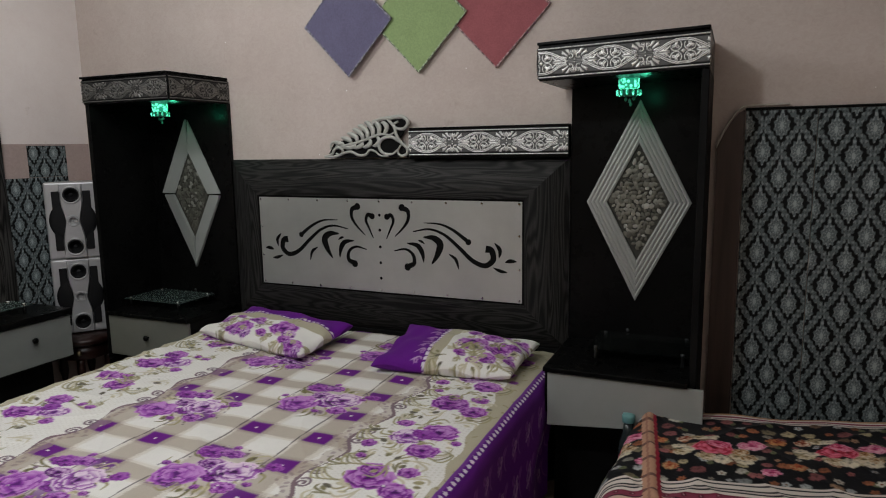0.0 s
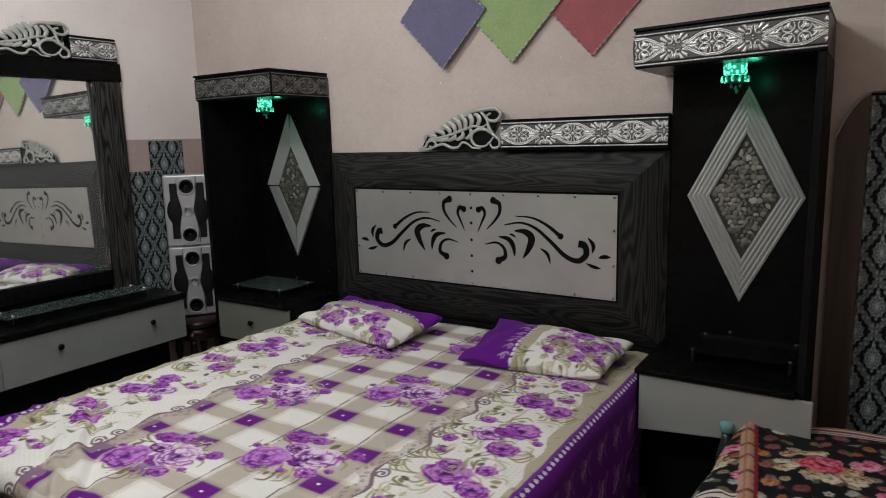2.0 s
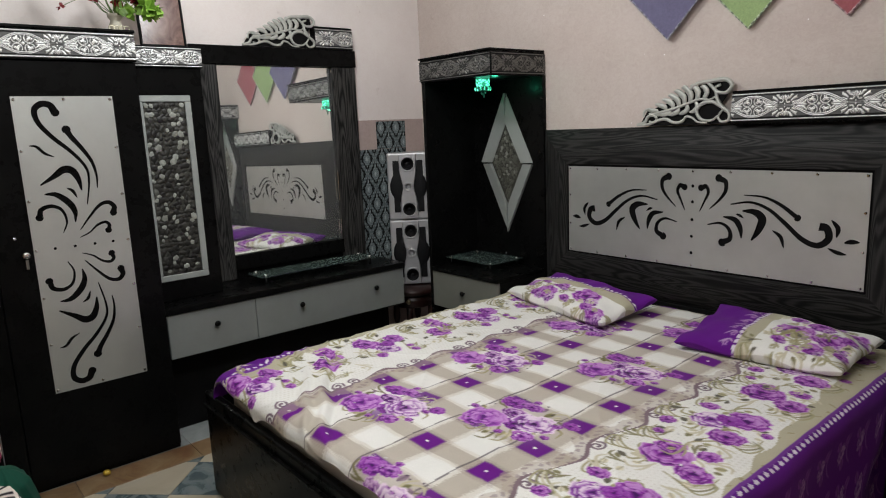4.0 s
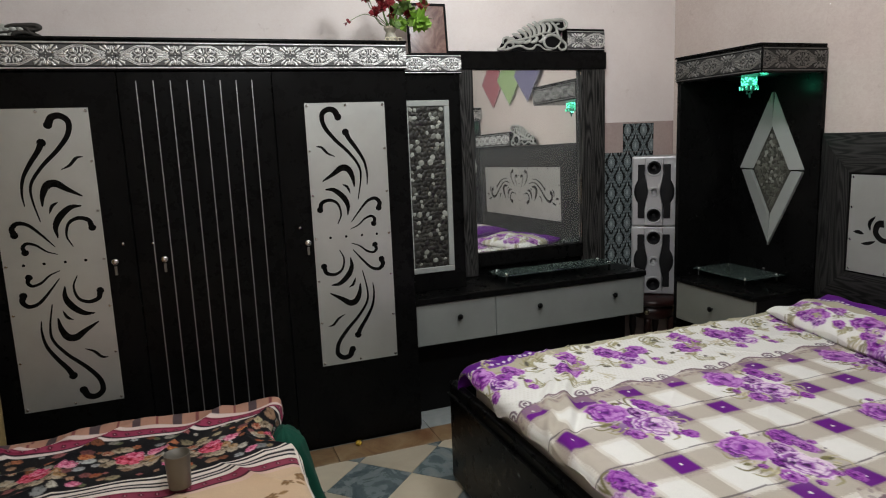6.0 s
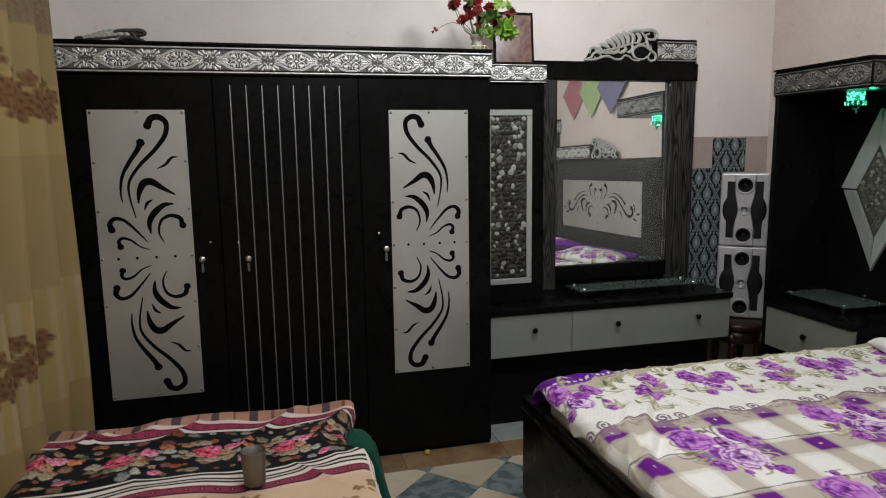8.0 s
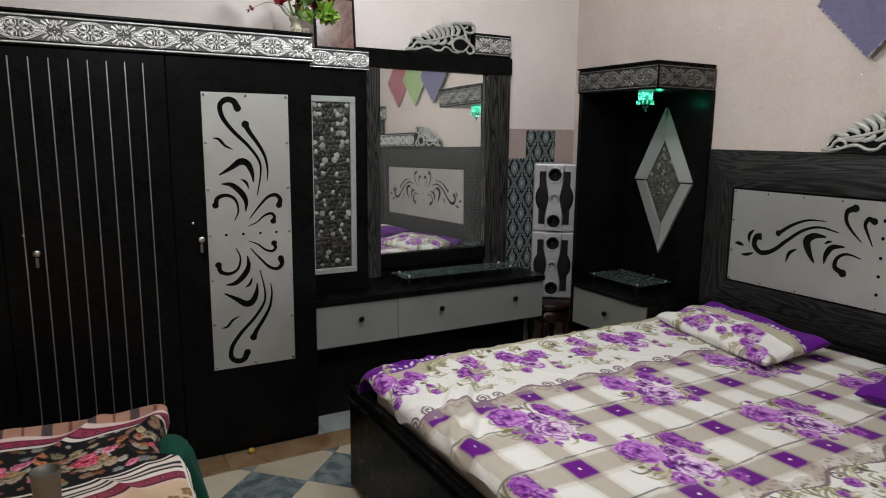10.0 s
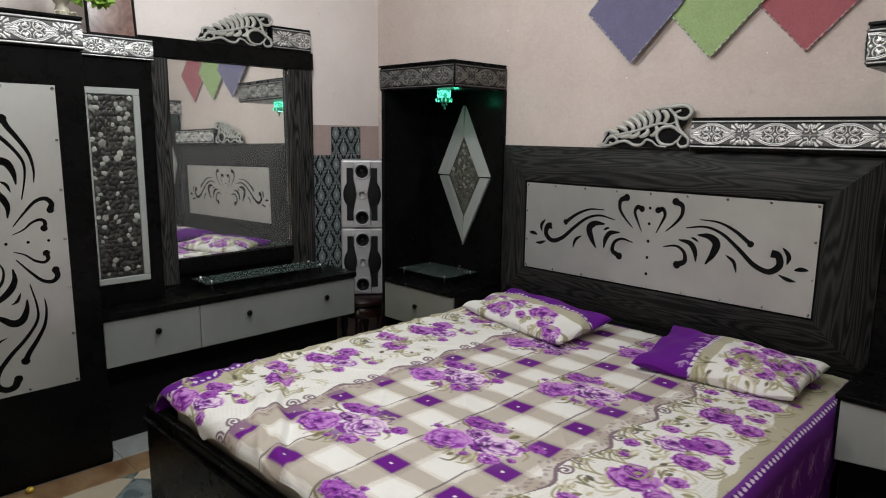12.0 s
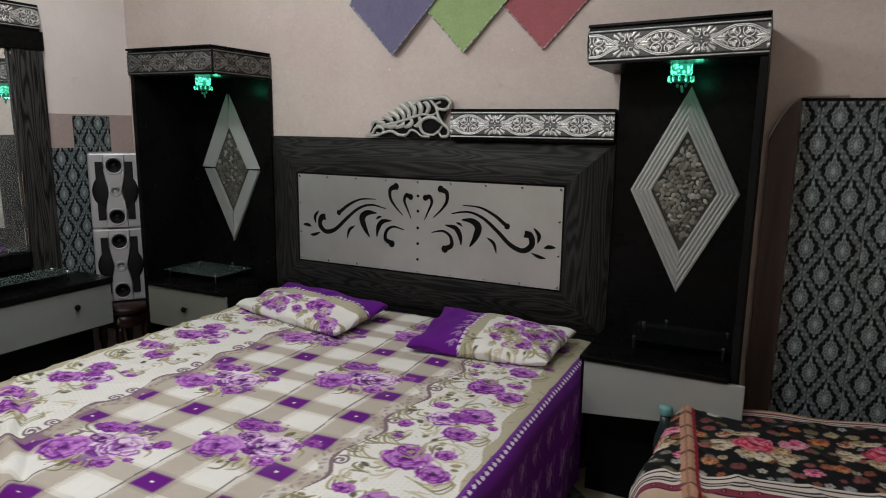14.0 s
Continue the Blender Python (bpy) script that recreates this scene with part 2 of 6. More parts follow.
def sweep(bm, pts, radii, up=(0, -1, 0), flat=0.7, k=8):
    """A rounded rod along the points; flat: its depth along up over its width."""
    up = Vector(up)
    rings = []
    n = len(pts)
    for i, p in enumerate(pts):
        d = (pts[min(i + 1, n - 1)] - pts[max(i - 1, 0)])
        d = d.normalized() if d.length > 1e-9 else Vector((1, 0, 0))
        side = d.cross(up).normalized()
        r = radii(i / (n - 1)) if callable(radii) else radii
        rings.append([bm.verts.new(p + side * (r * math.cos(2 * math.pi * j / k)) + up * (r * flat * math.sin(2 * math.pi * j / k))) for j in range(k)])
    for lo, hi in zip(rings, rings[1:]):
        for j in range(k):
            bm.faces.new((lo[j], lo[(j + 1) % k], hi[(j + 1) % k], hi[j]))
    bm.faces.new(rings[0][::-1])
    bm.faces.new(rings[-1])


def grid_mesh(name, P, dye=None, backing=0.0):
    """A mesh from an array of points (rows, columns, 3), with a colour for each."""
    r, c, _ = P.shape
    idx = np.arange(r * c).reshape(r, c)
    q = np.stack([idx[:-1, :-1], idx[:-1, 1:], idx[1:, 1:], idx[1:, :-1]], -1).reshape(-1, 4)
    me = bpy.data.meshes.new(name)
    me.vertices.add(r * c)
    me.vertices.foreach_set("co", P.reshape(-1).astype(np.float32))
    me.loops.add(q.size)
    me.loops.foreach_set("vertex_index", q.reshape(-1).astype(np.int32))
    me.polygons.add(len(q))
    me.polygons.foreach_set("loop_start", np.arange(0, q.size, 4, dtype=np.int32))
    me.polygons.foreach_set("loop_total", np.full(len(q), 4, np.int32))
    me.update(calc_edges=True)
    if dye is not None:
        rgba = np.ones((r * c, 4), np.float32)
        rgba[:, :3] = dye.reshape(-1, 3)
        me.color_attributes.new("dye", "FLOAT_COLOR", "POINT").data.foreach_set("color", rgba.reshape(-1))
    me.validate()
    return me


def hexcol(s):
    """A linear colour from an sRGB hex string."""
    v = [int(s[i:i + 2], 16) / 255 for i in (0, 2, 4)]
    return np.array([c / 12.92 if c <= 0.04045 else ((c + 0.055) / 1.055) ** 2.4 for c in v])


class Cloth:
    """A dyer's sheet: colours over a flat grid of u, v in metres."""

    def __init__(self, u0, u1, v0, v1, step, ground):
        self.u, self.v = np.arange(u0, u1 + step / 2, step), np.arange(v0, v1 + step / 2, step)
        self.U, self.V = np.meshgrid(self.u, self.v)
        self.C = np.empty((*self.U.shape, 3))
        self.C[:] = ground
        self.step = step
        self.rng = np.random.default_rng(5)

    def fill(self, mask, colour, a=1.0):
        m = (np.clip(mask, 0, 1) * a)[..., None]
        self.C = self.C * (1 - m) + np.asarray(colour) * m

    def window(self, x, y, r):
        i0, i1 = np.searchsorted(self.u, (x - r, x + r))
        j0, j1 = np.searchsorted(self.v, (y - r, y + r))
        return slice(j0, j1), slice(i0, i1)

    def dab(self, x, y, r, f):
        """f(dx, dy) gives a mask and a colour inside radius r."""
        w = self.window(x, y, r)
        if self.U[w].size == 0:
            return
        mask, col = f(self.U[w] - x, self.V[w] - y)
        m = np.clip(mask, 0, 1)[..., None]
        self.C[w] = self.C[w] * (1 - m) + col * m

    def stroke(self, pts, width, colour, taper=True):
        p = [(q.x, q.y) for q in spline([(*a, 0) for a in pts], 6)]
        n = len(p)
        for i, (a, b) in enumerate(zip(p, p[1:])):
            t = i / max(1, n - 2)
            wd = width * (0.35 + 0.65 * math.sin(math.pi * min(1, t * 0.8 + 0.15))) if taper else width
            self.dab((a[0] + b[0]) / 2, (a[1] + b[1]) / 2, wd + math.dist(a, b), lambda dx, dy: (
                (wd / 2 + self.step * 0.5 - self.seg(dx, dy, (b[0] - a[0]) / 2, (b[1] - a[1]) / 2)) / self.step, np.asarray(colour)))

    @staticmethod
    def seg(dx, dy, hx, hy):
        l2 = hx * hx + hy * hy + 1e-12
        t = np.clip((dx * hx + dy * hy) / l2, -1, 1)
        return np.hypot(dx - t * hx, dy - t * hy)

    def rose(self, x, y, r, dark, mid, light, squash=0.8):
        """Ruffled petals laid in rings round a dark heart, pale at their lips and deep between."""
        ph = self.rng.uniform(0, 6.28)
        for n, rho, rp, tone in ((8, 0.62, 0.42, 0.02), (7, 0.45, 0.38, 0.22), (5, 0.27, 0.32, 0.40), (3, 0.12, 0.22, 0.12)):
            for k in range(n):
                a = ph + k * 6.283 / n + self.rng.uniform(-0.25, 0.25)
                ca, sa, g = math.cos(a), math.sin(a), rp * r * self.rng.uniform(0.82, 1.2)
                lift = self.rng.uniform(-0.16, 0.20)

                def f(dx, dy):
                    dy = dy / squash
                    th = np.arctan2(dy, dx)
                    d = np.hypot(dx, dy) / g * (1 + 0.10 * np.sin(5 * th + a * 7))
                    out = (dx * ca + dy * sa) / g
                    t = np.clip(0.10 + 0.75 * out + tone + lift + 0.22 * sa, 0, 1)
                    t = np.where((out > 0.55) & (d > 0.72), np.clip(t + 0.3, 0, 1), t)
                    t = np.where((d > 0.86) & (out < 0.45), t * 0.4, t)[..., None]
                    col = np.where(t < 0.5, dark + (mid - dark) * t * 2, mid + (light - mid) * (t * 2 - 1))
                    return (1 - d) * g / self.step, col

                self.dab(x + rho * r * ca, y + rho * r * sa * squash, g * 1.15, f)
            ph += 0.6
        self.dab(x, y, r * 0.12, lambda dx, dy: ((0.10 * r - np.hypot(dx, dy)) / self.step, dark))

    def blossom(self, x, y, r, colour, heart, petals=5):
        ph = self.rng.uniform(0, 6.28)

        def f(dx, dy):
            rho, th = np.hypot(dx, dy) / r, np.arctan2(dy, dx)
            edge = 0.62 + 0.35 * np.abs(np.cos(petals / 2 * th + ph))
            k = np.clip((0.32 - rho) * 6, 0, 1)[..., None]
            return (edge - rho) * r / self.step, np.asarray(colour) * (0.8 + 0.25 * rho[..., None]) * (1 - k) + np.asarray(heart) * k

        self.dab(x, y, r * 1.1, f)

    def leaf(self, x, y, l, ang, colour):
        ca, sa = math.cos(ang), math.sin(ang)

        def f(dx, dy):
            p, q = (dx * ca + dy * sa) / l, (-dx * sa + dy * ca) / l
            m = (0.34 * np.clip(1 - (p * 2) ** 2, 0, 1) - np.abs(q)) * l / self.step
            return m, np.asarray(colour) * (0.75 + 0.5 * np.clip(np.abs(q) * 6, 0, 1))[..., None]

        self.dab(x, y, l * 0.6, f)


def carving(name, length, height, place, material, parent, label="", start=0.0):
    """A carved band with rope edges; place(u, w, d) puts length, height and depth into the room (metres)."""
    step = 0.0023
    nu, nw = max(8, int(length / step)), int(height / step)
    u, w = np.meshgrid(np.linspace(0, length, nu), np.linspace(0, height, nw))
    h = height
    q = (w - h / 2) / (h / 2)
    k = 2.2
    per = h * k
    x = (((u + start) / per + 0.5) % 1 - 0.5) * 2
    ax, aq = np.abs(x) * k, np.abs(q)

    def leaf(cx, cq, l, wd, deg):
        a = radians(deg)
        p = ((ax - cx) * math.cos(a) + (aq - cq) * math.sin(a)) / l
        s = np.abs(-(ax - cx) * math.sin(a) + (aq - cq) * math.cos(a))
        body = wd * np.clip(1 - p * p, 0, 1)
        return np.clip((body - s) / 0.04, 0, 1) * np.where(s < 0.022, 0.3, 1.0)

    band = lambda d, wd, e=0.03: np.clip((wd - d) / e, 0, 1)
    rope = (np.abs(aq - 0.91) < 0.05) * (0.75 + 0.25 * np.sin(u * 1150 + np.sign(q) * w * 900))
    # two ribbed strands that part round each oval and meet before the knot
    f = np.clip((ax - 0.15) / 1.60, 0, 1)
    curve = 0.68 * np.clip(1 - f * f * (3 - 2 * f), 0, 1) ** 0.62
    off = (aq - curve) / np.sqrt(1 + (0.68 * 4.6 * f * (1 - f) / 1.60) ** 2)
    wide = 0.10 - 0.05 * np.clip((ax - 1.55) / 0.2, 0, 1)
    strand = band(np.abs(off), wide) * (1 - 0.75 * band(np.abs(off), 0.03, 0.02))
    # in the oval: four ringed trefoils, a diamond, a three-lobed leaf at each end
    rho, th = np.hypot(ax - 0.41, aq - 0.35), np.arctan2(aq - 0.35, ax - 0.41)
    ring = band(np.abs(rho - 0.325), 0.042)
    petals = band(rho, 0.28 * (0.70 + 0.30 * np.cos(3 * th + 1.0))) * np.where((np.abs(np.sin(1.5 * th + 0.5)) < 0.10) & (rho > 0.06), 0.3, 1.0)
    medal = np.maximum.reduce([ring, petals, band(ax + aq, 0.15), leaf(1.13, 0.0, 0.44, 0.17, 0), leaf(0.96, 0.24, 0.32, 0.15, -38), leaf(1.24, 0.19, 0.22, 0.09, -30), 0.325 + 0 * ax])
    # between the ovals: a small flower, four curls, upright buds and fans of flame leaves
    kx = k - ax
    r0, t0 = np.hypot(kx, aq), np.arctan2(aq, kx)
    r1 = np.hypot(kx - 0.25, aq - 0.33)
    r2, t2 = np.hypot(kx - 0.22, aq - 0.05), np.arctan2(aq - 0.05, kx - 0.22)
    flame = band(r2, 0.86 + 0.07 * np.cos(14 * t2), 0.05) * np.clip(0.75 + 1.0 * np.sin(14 * t2 + 5 * r2), 0, 1) * (r2 > 0.30) * (kx > 0.28)
    knot = np.maximum.reduce([band(r0, 0.17 * (0.55 + 0.45 * np.cos(4 * t0))), band(np.abs(r1 - 0.14), 0.05) * (kx < 0.33), leaf(k, 0.54, 0.22, 0.14, 90), leaf(k - 0.20, 0.58, 0.16, 0.09, 60), leaf(k - 0.30, 0.22, 0.16, 0.07, 30), flame * (r1 > 0.17), 0.325 + 0 * ax])
    orn = np.where(np.abs(off) < wide + 0.02, strand, np.where(off < 0, medal, knot))
    orn = orn * np.clip((0.765 - aq) / 0.03, 0, 1)
    relief = np.clip(np.maximum(orn, rope), 0, 1)
    P = np.stack(place(u, w, relief * 0.007), -1)
    dye = np.repeat(np.clip((relief - 0.28) * 2.9, 0.01, 1)[..., None], 3, -1)
    return mesh_part(name, grid_mesh(name, P, dye), material, parent, label, True)


def cut_plate(name, long, short, material, parent, m, flip, tall=False, thick=0.002):
    """A steel sheet with the scroll motif cut through it. m: from the sheet's own plane (x long, y short, z out) to the room."""
    cu = bpy.data.curves.new(name, "CURVE")
    cu.dimensions, cu.fill_mode, cu.extrude = "2D", "BOTH", thick / 2

    def ring(pts):
        s = cu.splines.new("POLY")
        s.points.add(len(pts) - 1)
        for p, (x, y) in zip(s.points, pts):
            p.co = (x, y, 0, 1)
        s.use_cyclic_u = True

    ring([(-long / 2, -short / 2), (long / 2, -short / 2), (long / 2, short / 2), (-long / 2, short / 2)])

    def scroll(pts, width, bulb=0.0, both=False):
        width, bulb = (width * 1.08, bulb * 1.08) if tall else (width * 1.52, bulb * 1.22)
        bulb = max(bulb, width * 1.18) if bulb else 0
        for side in (1, -1):
            line = spline([(side * a * long / 2, flip * (0.5 - b) * short, 0) for a, b in pts], 7)
            n = len(line)
            left, right = [], []
            for i, p in enumerate(line):
                d = (line[min(i + 1, n - 1)] - line[max(i - 1, 0)]).normalized()
                o = Vector((-d.y, d.x, 0))
                t = i / (n - 1)
                w = width * (math.sin(math.pi * (0.06 + 0.88 * t)) if both else 0.16 + 0.84 * t ** 0.8) * short
                left.append(p + o * w)
                right.append(p - o * w)
            if bulb:
                d = (line[-1] - line[-2]).normalized()
                a0 = math.atan2(d.y, d.x)
                cap = [line[-1] + d * bulb * short * 0.4 + Vector((math.cos(a0 + k), math.sin(a0 + k), 0)) * bulb * short for k in (2.1, 1.4, 0.7, 0, -0.7, -1.4, -2.1)]
                left += cap
            ring([(p.x, p.y) for p in left + right[::-1]])

    if tall:
        scroll([(0.276, 0.407), (0.431, 0.358), (0.528, 0.372), (0.634, 0.493), (0.732, 0.654), (0.829, 0.773), (0.911, 0.795), (0.951, 0.724), (0.943, 0.642), (0.906, 0.608)], 0.036, 0.030, False)
        scroll([(0.382, 0.281), (0.463, 0.272), (0.561, 0.301), (0.65, 0.38), (0.732, 0.474), (0.772, 0.507)], 0.030, 0.044, False)
        scroll([(0.686, 0.893), (0.678, 0.824), (0.634, 0.757), (0.607, 0.667)], 0.016, 0.000, True)
        scroll([(0.374, 0.445), (0.447, 0.461), (0.509, 0.513), (0.52, 0.597), (0.48, 0.697), (0.428, 0.841)], 0.038, 0.000, True)
        scroll([(0.398, 0.595), (0.374, 0.535), (0.325, 0.501)], 0.016, 0.000, True)
        scroll([(0.366, 0.817), (0.358, 0.705), (0.301, 0.595), (0.236, 0.543), (0.163, 0.552)], 0.033, 0.000, True)
        scroll([(0.098, 0.687), (0.171, 0.637), (0.252, 0.669), (0.285, 0.766), (0.268, 0.866), (0.226, 0.891)], 0.027, 0.038, False)
        scroll([(0.106, 0.513), (0.187, 0.404), (0.26, 0.287), (0.276, 0.187), (0.244, 0.132), (0.211, 0.142)], 0.030, 0.038, False)
        scroll([(0.054, 0.53), (0.081, 0.423), (0.125, 0.336), (0.141, 0.25), (0.119, 0.208), (0.093, 0.218)], 0.022, 0.036, False)
    else:
        scroll([(0.05, 0.42), (0.08, 0.32), (0.105, 0.23), (0.09, 0.17), (0.065, 0.18)], 0.017, 0.028)
        scroll([(0.115, 0.39), (0.175, 0.30), (0.215, 0.21), (0.215, 0.12), (0.18, 0.09)], 0.019, 0.032)
        scroll([(0.33, 0.235), (0.45, 0.245), (0.55, 0.31), (0.635, 0.405)], 0.014, 0.028)
        scroll([(0.25, 0.33), (0.37, 0.30), (0.475, 0.35), (0.575, 0.47), (0.67, 0.60), (0.755, 0.645), (0.81, 0.58), (0.80, 0.49), (0.76, 0.475)], 0.024, 0.0)
        scroll([(0.325, 0.385), (0.40, 0.39), (0.445, 0.45), (0.425, 0.56), (0.385, 0.66)], 0.026, 0, True)
        scroll([(0.205, 0.455), (0.28, 0.475), (0.315, 0.55), (0.325, 0.65)], 0.019, 0, True)
        scroll([(0.105, 0.545), (0.19, 0.52), (0.245, 0.57), (0.255, 0.66), (0.215, 0.70)], 0.019, 0.034)
        scroll([(0.505, 0.545), (0.555, 0.60), (0.575, 0.70)], 0.012, 0, True)
        scroll([(0.82, 0.41), (0.855, 0.48), (0.85, 0.56)], 0.014, 0, True)
        scroll([(0.89, 0.60), (0.925, 0.585), (0.965, 0.585)], 0.014, 0, True)
        scroll([(0.81, 0.66), (0.86, 0.69), (0.905, 0.70)], 0.012, 0, True)
        scroll([(0.285, 0.42), (0.31, 0.43), (0.335, 0.455)], 0.009, 0, True)
    for b in ((0.19, 0.385, 0.59, 0.79) if tall else (0.17, 0.33, 0.51, 0.68, 0.85)):
        ring([(0.017 * short * math.cos(k), flip * (0.5 - b) * short + 0.017 * short * math.sin(k)) for k in np.arange(0, 6.28, 0.63)])
    tmp = new("tmp", cu)
    me = bpy.data.meshes.new_from_object(tmp)
    bpy.data.objects.remove(tmp)
    me.materials.clear()
    me.transform(m)
    me.name = name
    # weld the sheet and drop the slivers that fall out of the cut-outs
    bm = bmesh.new()
    bm.from_mesh(me)
    bmesh.ops.remove_doubles(bm, verts=bm.verts[:], dist=1e-5)
    left, islands = set(bm.verts), []
    while left:
        todo = [left.pop()]
        isle = set(todo)
        while todo:
            for e in todo.pop().link_edges:
                for v in e.verts:
                    if v not in isle:
                        isle.add(v)
                        left.discard(v)
                        todo.append(v)
        islands.append(isle)
    islands.sort(key=len)
    bmesh.ops.delete(bm, geom=[v for isle in islands[:-1] for v in isle], context="VERTS")
    bm.to_mesh(me)
    bm.free()
    return mesh_part(name, me, material, parent, "brushed steel sheet with cut-out scrolls")


def screws(parent, spots, m):
    for p in spots:
        b = lathe([(0.0068, 0), (0.0068, 0.003), (0.004, 0.006)], 10, m @ Matrix.Translation(p))
        part("screw", b, CHROME, parent)


def plate_spots(long, short, nl, ns):
    a = [(-long / 2 + 0.014 + i * (long - 0.028) / (nl - 1), s * (short / 2 - 0.012), 0.001) for i in range(nl) for s in (1, -1)]
    return a + [(s * (long / 2 - 0.014), -short / 2 + (j + 1) * short / (ns + 1), 0.001) for j in range(ns) for s in (1, -1)]


def knob(parent, m, material=BLACK):
    return part("knob", lathe([(0.006, 0), (0.006, 0.012), (0.015, 0.016), (0.017, 0.022), (0.013, 0.028), (0.004, 0.030)], 16, m), material, parent, "round black knob" if material is BLACK else "round steel lock knob", True)


def scrollwork(name, parent, x0, x1, z0, z1, y, m, label):
    """Pierced silver leaf scroll, about 3 cm deep, standing on its lower edge; built facing -y, then moved by m."""
    W, H = x1 - x0, z1 - z0
    P = lambda pts: spline([(x0 + a * W, y, z0 + b * H) for a, b in pts], 8)
    bm = bmesh.new()
    rod = lambda pts, r, flat=0.9: sweep(bm, P(pts), lambda t: 0.92 * r * (0.6 + 0.4 * math.sin(math.pi * min(1, 0.15 + t))), (0, -1, 0), flat)
    rod([(0.015, 0.04), (0.10, 0.10), (0.135, 0.22), (0.19, 0.26), (0.235, 0.18), (0.20, 0.09), (0.15, 0.12)], 0.009)
    rod([(0.03, 0.04), (0.15, 0.05), (0.27, 0.14), (0.34, 0.15), (0.42, 0.07), (0.50, 0.08), (0.55, 0.19), (0.61, 0.16), (0.67, 0.06), (0.76, 0.04)], 0.009)
    rod([(0.09, 0.22), (0.10, 0.36), (0.16, 0.41), (0.19, 0.34), (0.15, 0.29)], 0.008)
    rod([(0.58, 0.80), (0.66, 0.92), (0.79, 0.95), (0.92, 0.97), (0.985, 0.84), (0.94, 0.69), (0.86, 0.70), (0.83, 0.80), (0.88, 0.86)], 0.0115)
    rod([(0.76, 0.92), (0.83, 0.74), (0.855, 0.54), (0.90, 0.37), (0.965, 0.24), (0.965, 0.09), (0.90, 0.05), (0.865, 0.16), (0.90, 0.30)], 0.0105)
    rod([(0.89, 0.38), (0.80, 0.50), (0.70, 0.46), (0.655, 0.30), (0.70, 0.12), (0.80, 0.09), (0.86, 0.18)], 0.0105)
    rod([(0.17, 0.27), (0.30, 0.33), (0.44, 0.40), (0.56, 0.49), (0.68, 0.57), (0.78, 0.55), (0.84, 0.62)], 0.0085)
    # leaf lobes that curl away from the midrib, each with a groove between two ribs
    lobes = []
    for count, stations in ((8, ((0.24, 0.30, 0.15, 0.41), (0.37, 0.36, 0.28, 0.57), (0.46, 0.41, 0.37, 0.70), (0.54, 0.47, 0.46, 0.82), (0.62, 0.53, 0.57, 0.91), (0.72, 0.57, 0.71, 0.86))),
                            (5, ((0.30, 0.33, 0.22, 0.24), (0.40, 0.38, 0.32, 0.22), (0.52, 0.45, 0.46, 0.24), (0.64, 0.52, 0.61, 0.28)))):
        for q in range(count):
            f = q / (count - 1) * (len(stations) - 1)
            k = min(int(f), len(stations) - 2)
            lobes.append([a + (b - a) * (f - k) for a, b in zip(stations[k], stations[k + 1])])
    bm.transform(m)
    ob = part(name, bm, SILVER, parent, label, True)
    for bx, bz, tx, tz in lobes:
        wide = 0.0075 + 0.020 * math.hypot(tx - bx, tz - bz)
        up = 1 if tz > bz else -1
        mx, mz = (bx + tx) / 2 + 0.035, (bz + tz) / 2
        path = P([(bx, bz), (mx, mz), (tx + 0.012, tz - up * 0.03), (tx - 0.03, tz - up * 0.015)])
        lobe = bmesh.new()
        sweep(lobe, path, lambda q: 0.001 + wide * math.sin(math.pi * (0.15 + 0.84 * q)) ** 0.8, (0, -1, 0), 0.45)
        lobe.transform(m)
        part("leaf", lobe, SILVER, ob, "", True)
    bk = bmesh.new()
    ring = [(0.03, 0.01), (0.97, 0.01), (0.97, 0.24), (0.88, 0.45), (0.96, 0.72), (0.94, 0.92), (0.80, 0.92), (0.66, 0.88), (0.52, 0.74), (0.32, 0.50), (0.12, 0.36)]
    lo = [bk.verts.new((x0 + a * W, y + 0.008, z0 + b * H)) for a, b in ring]
    hi = [bk.verts.new((x0 + a * W, y + 0.018, z0 + b * H)) for a, b in ring]
    bk.faces.new(lo)
    bk.faces.new(hi[::-1])
    for q in range(len(ring)):
        bk.faces.new((lo[q], hi[q], hi[(q + 1) % len(ring)], lo[(q + 1) % len(ring)]))
    bmesh.ops.recalc_face_normals(bk, faces=bk.faces[:])
    bk.transform(m)
    part("backing", bk, BLACK_MATT, parent or ob)
    return ob

# ---- the room ----
XW = 0.10
floor = part("floor", box(-0.05, 5.75, -4.5, 0.15, -0.15, -0.010, 0), mat("grey_mortar", (0.22, 0.2, 0.18), 0.9))
tagged(floor, "tiled floor of cream and blue-grey marble squares", "floor", "", "structure")
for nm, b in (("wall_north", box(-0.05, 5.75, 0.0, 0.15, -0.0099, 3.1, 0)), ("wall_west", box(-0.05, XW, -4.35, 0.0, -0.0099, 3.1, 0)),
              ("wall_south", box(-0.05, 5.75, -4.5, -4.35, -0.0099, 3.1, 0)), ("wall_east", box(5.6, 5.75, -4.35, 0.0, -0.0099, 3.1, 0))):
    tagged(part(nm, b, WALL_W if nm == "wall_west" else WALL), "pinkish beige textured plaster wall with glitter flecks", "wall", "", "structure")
tagged(part("ceiling", box(-0.05, 5.75, -4.5, 0.15, 3.1, 3.2, 0), PLAIN), "plain white ceiling", "ceiling", "", "structure")

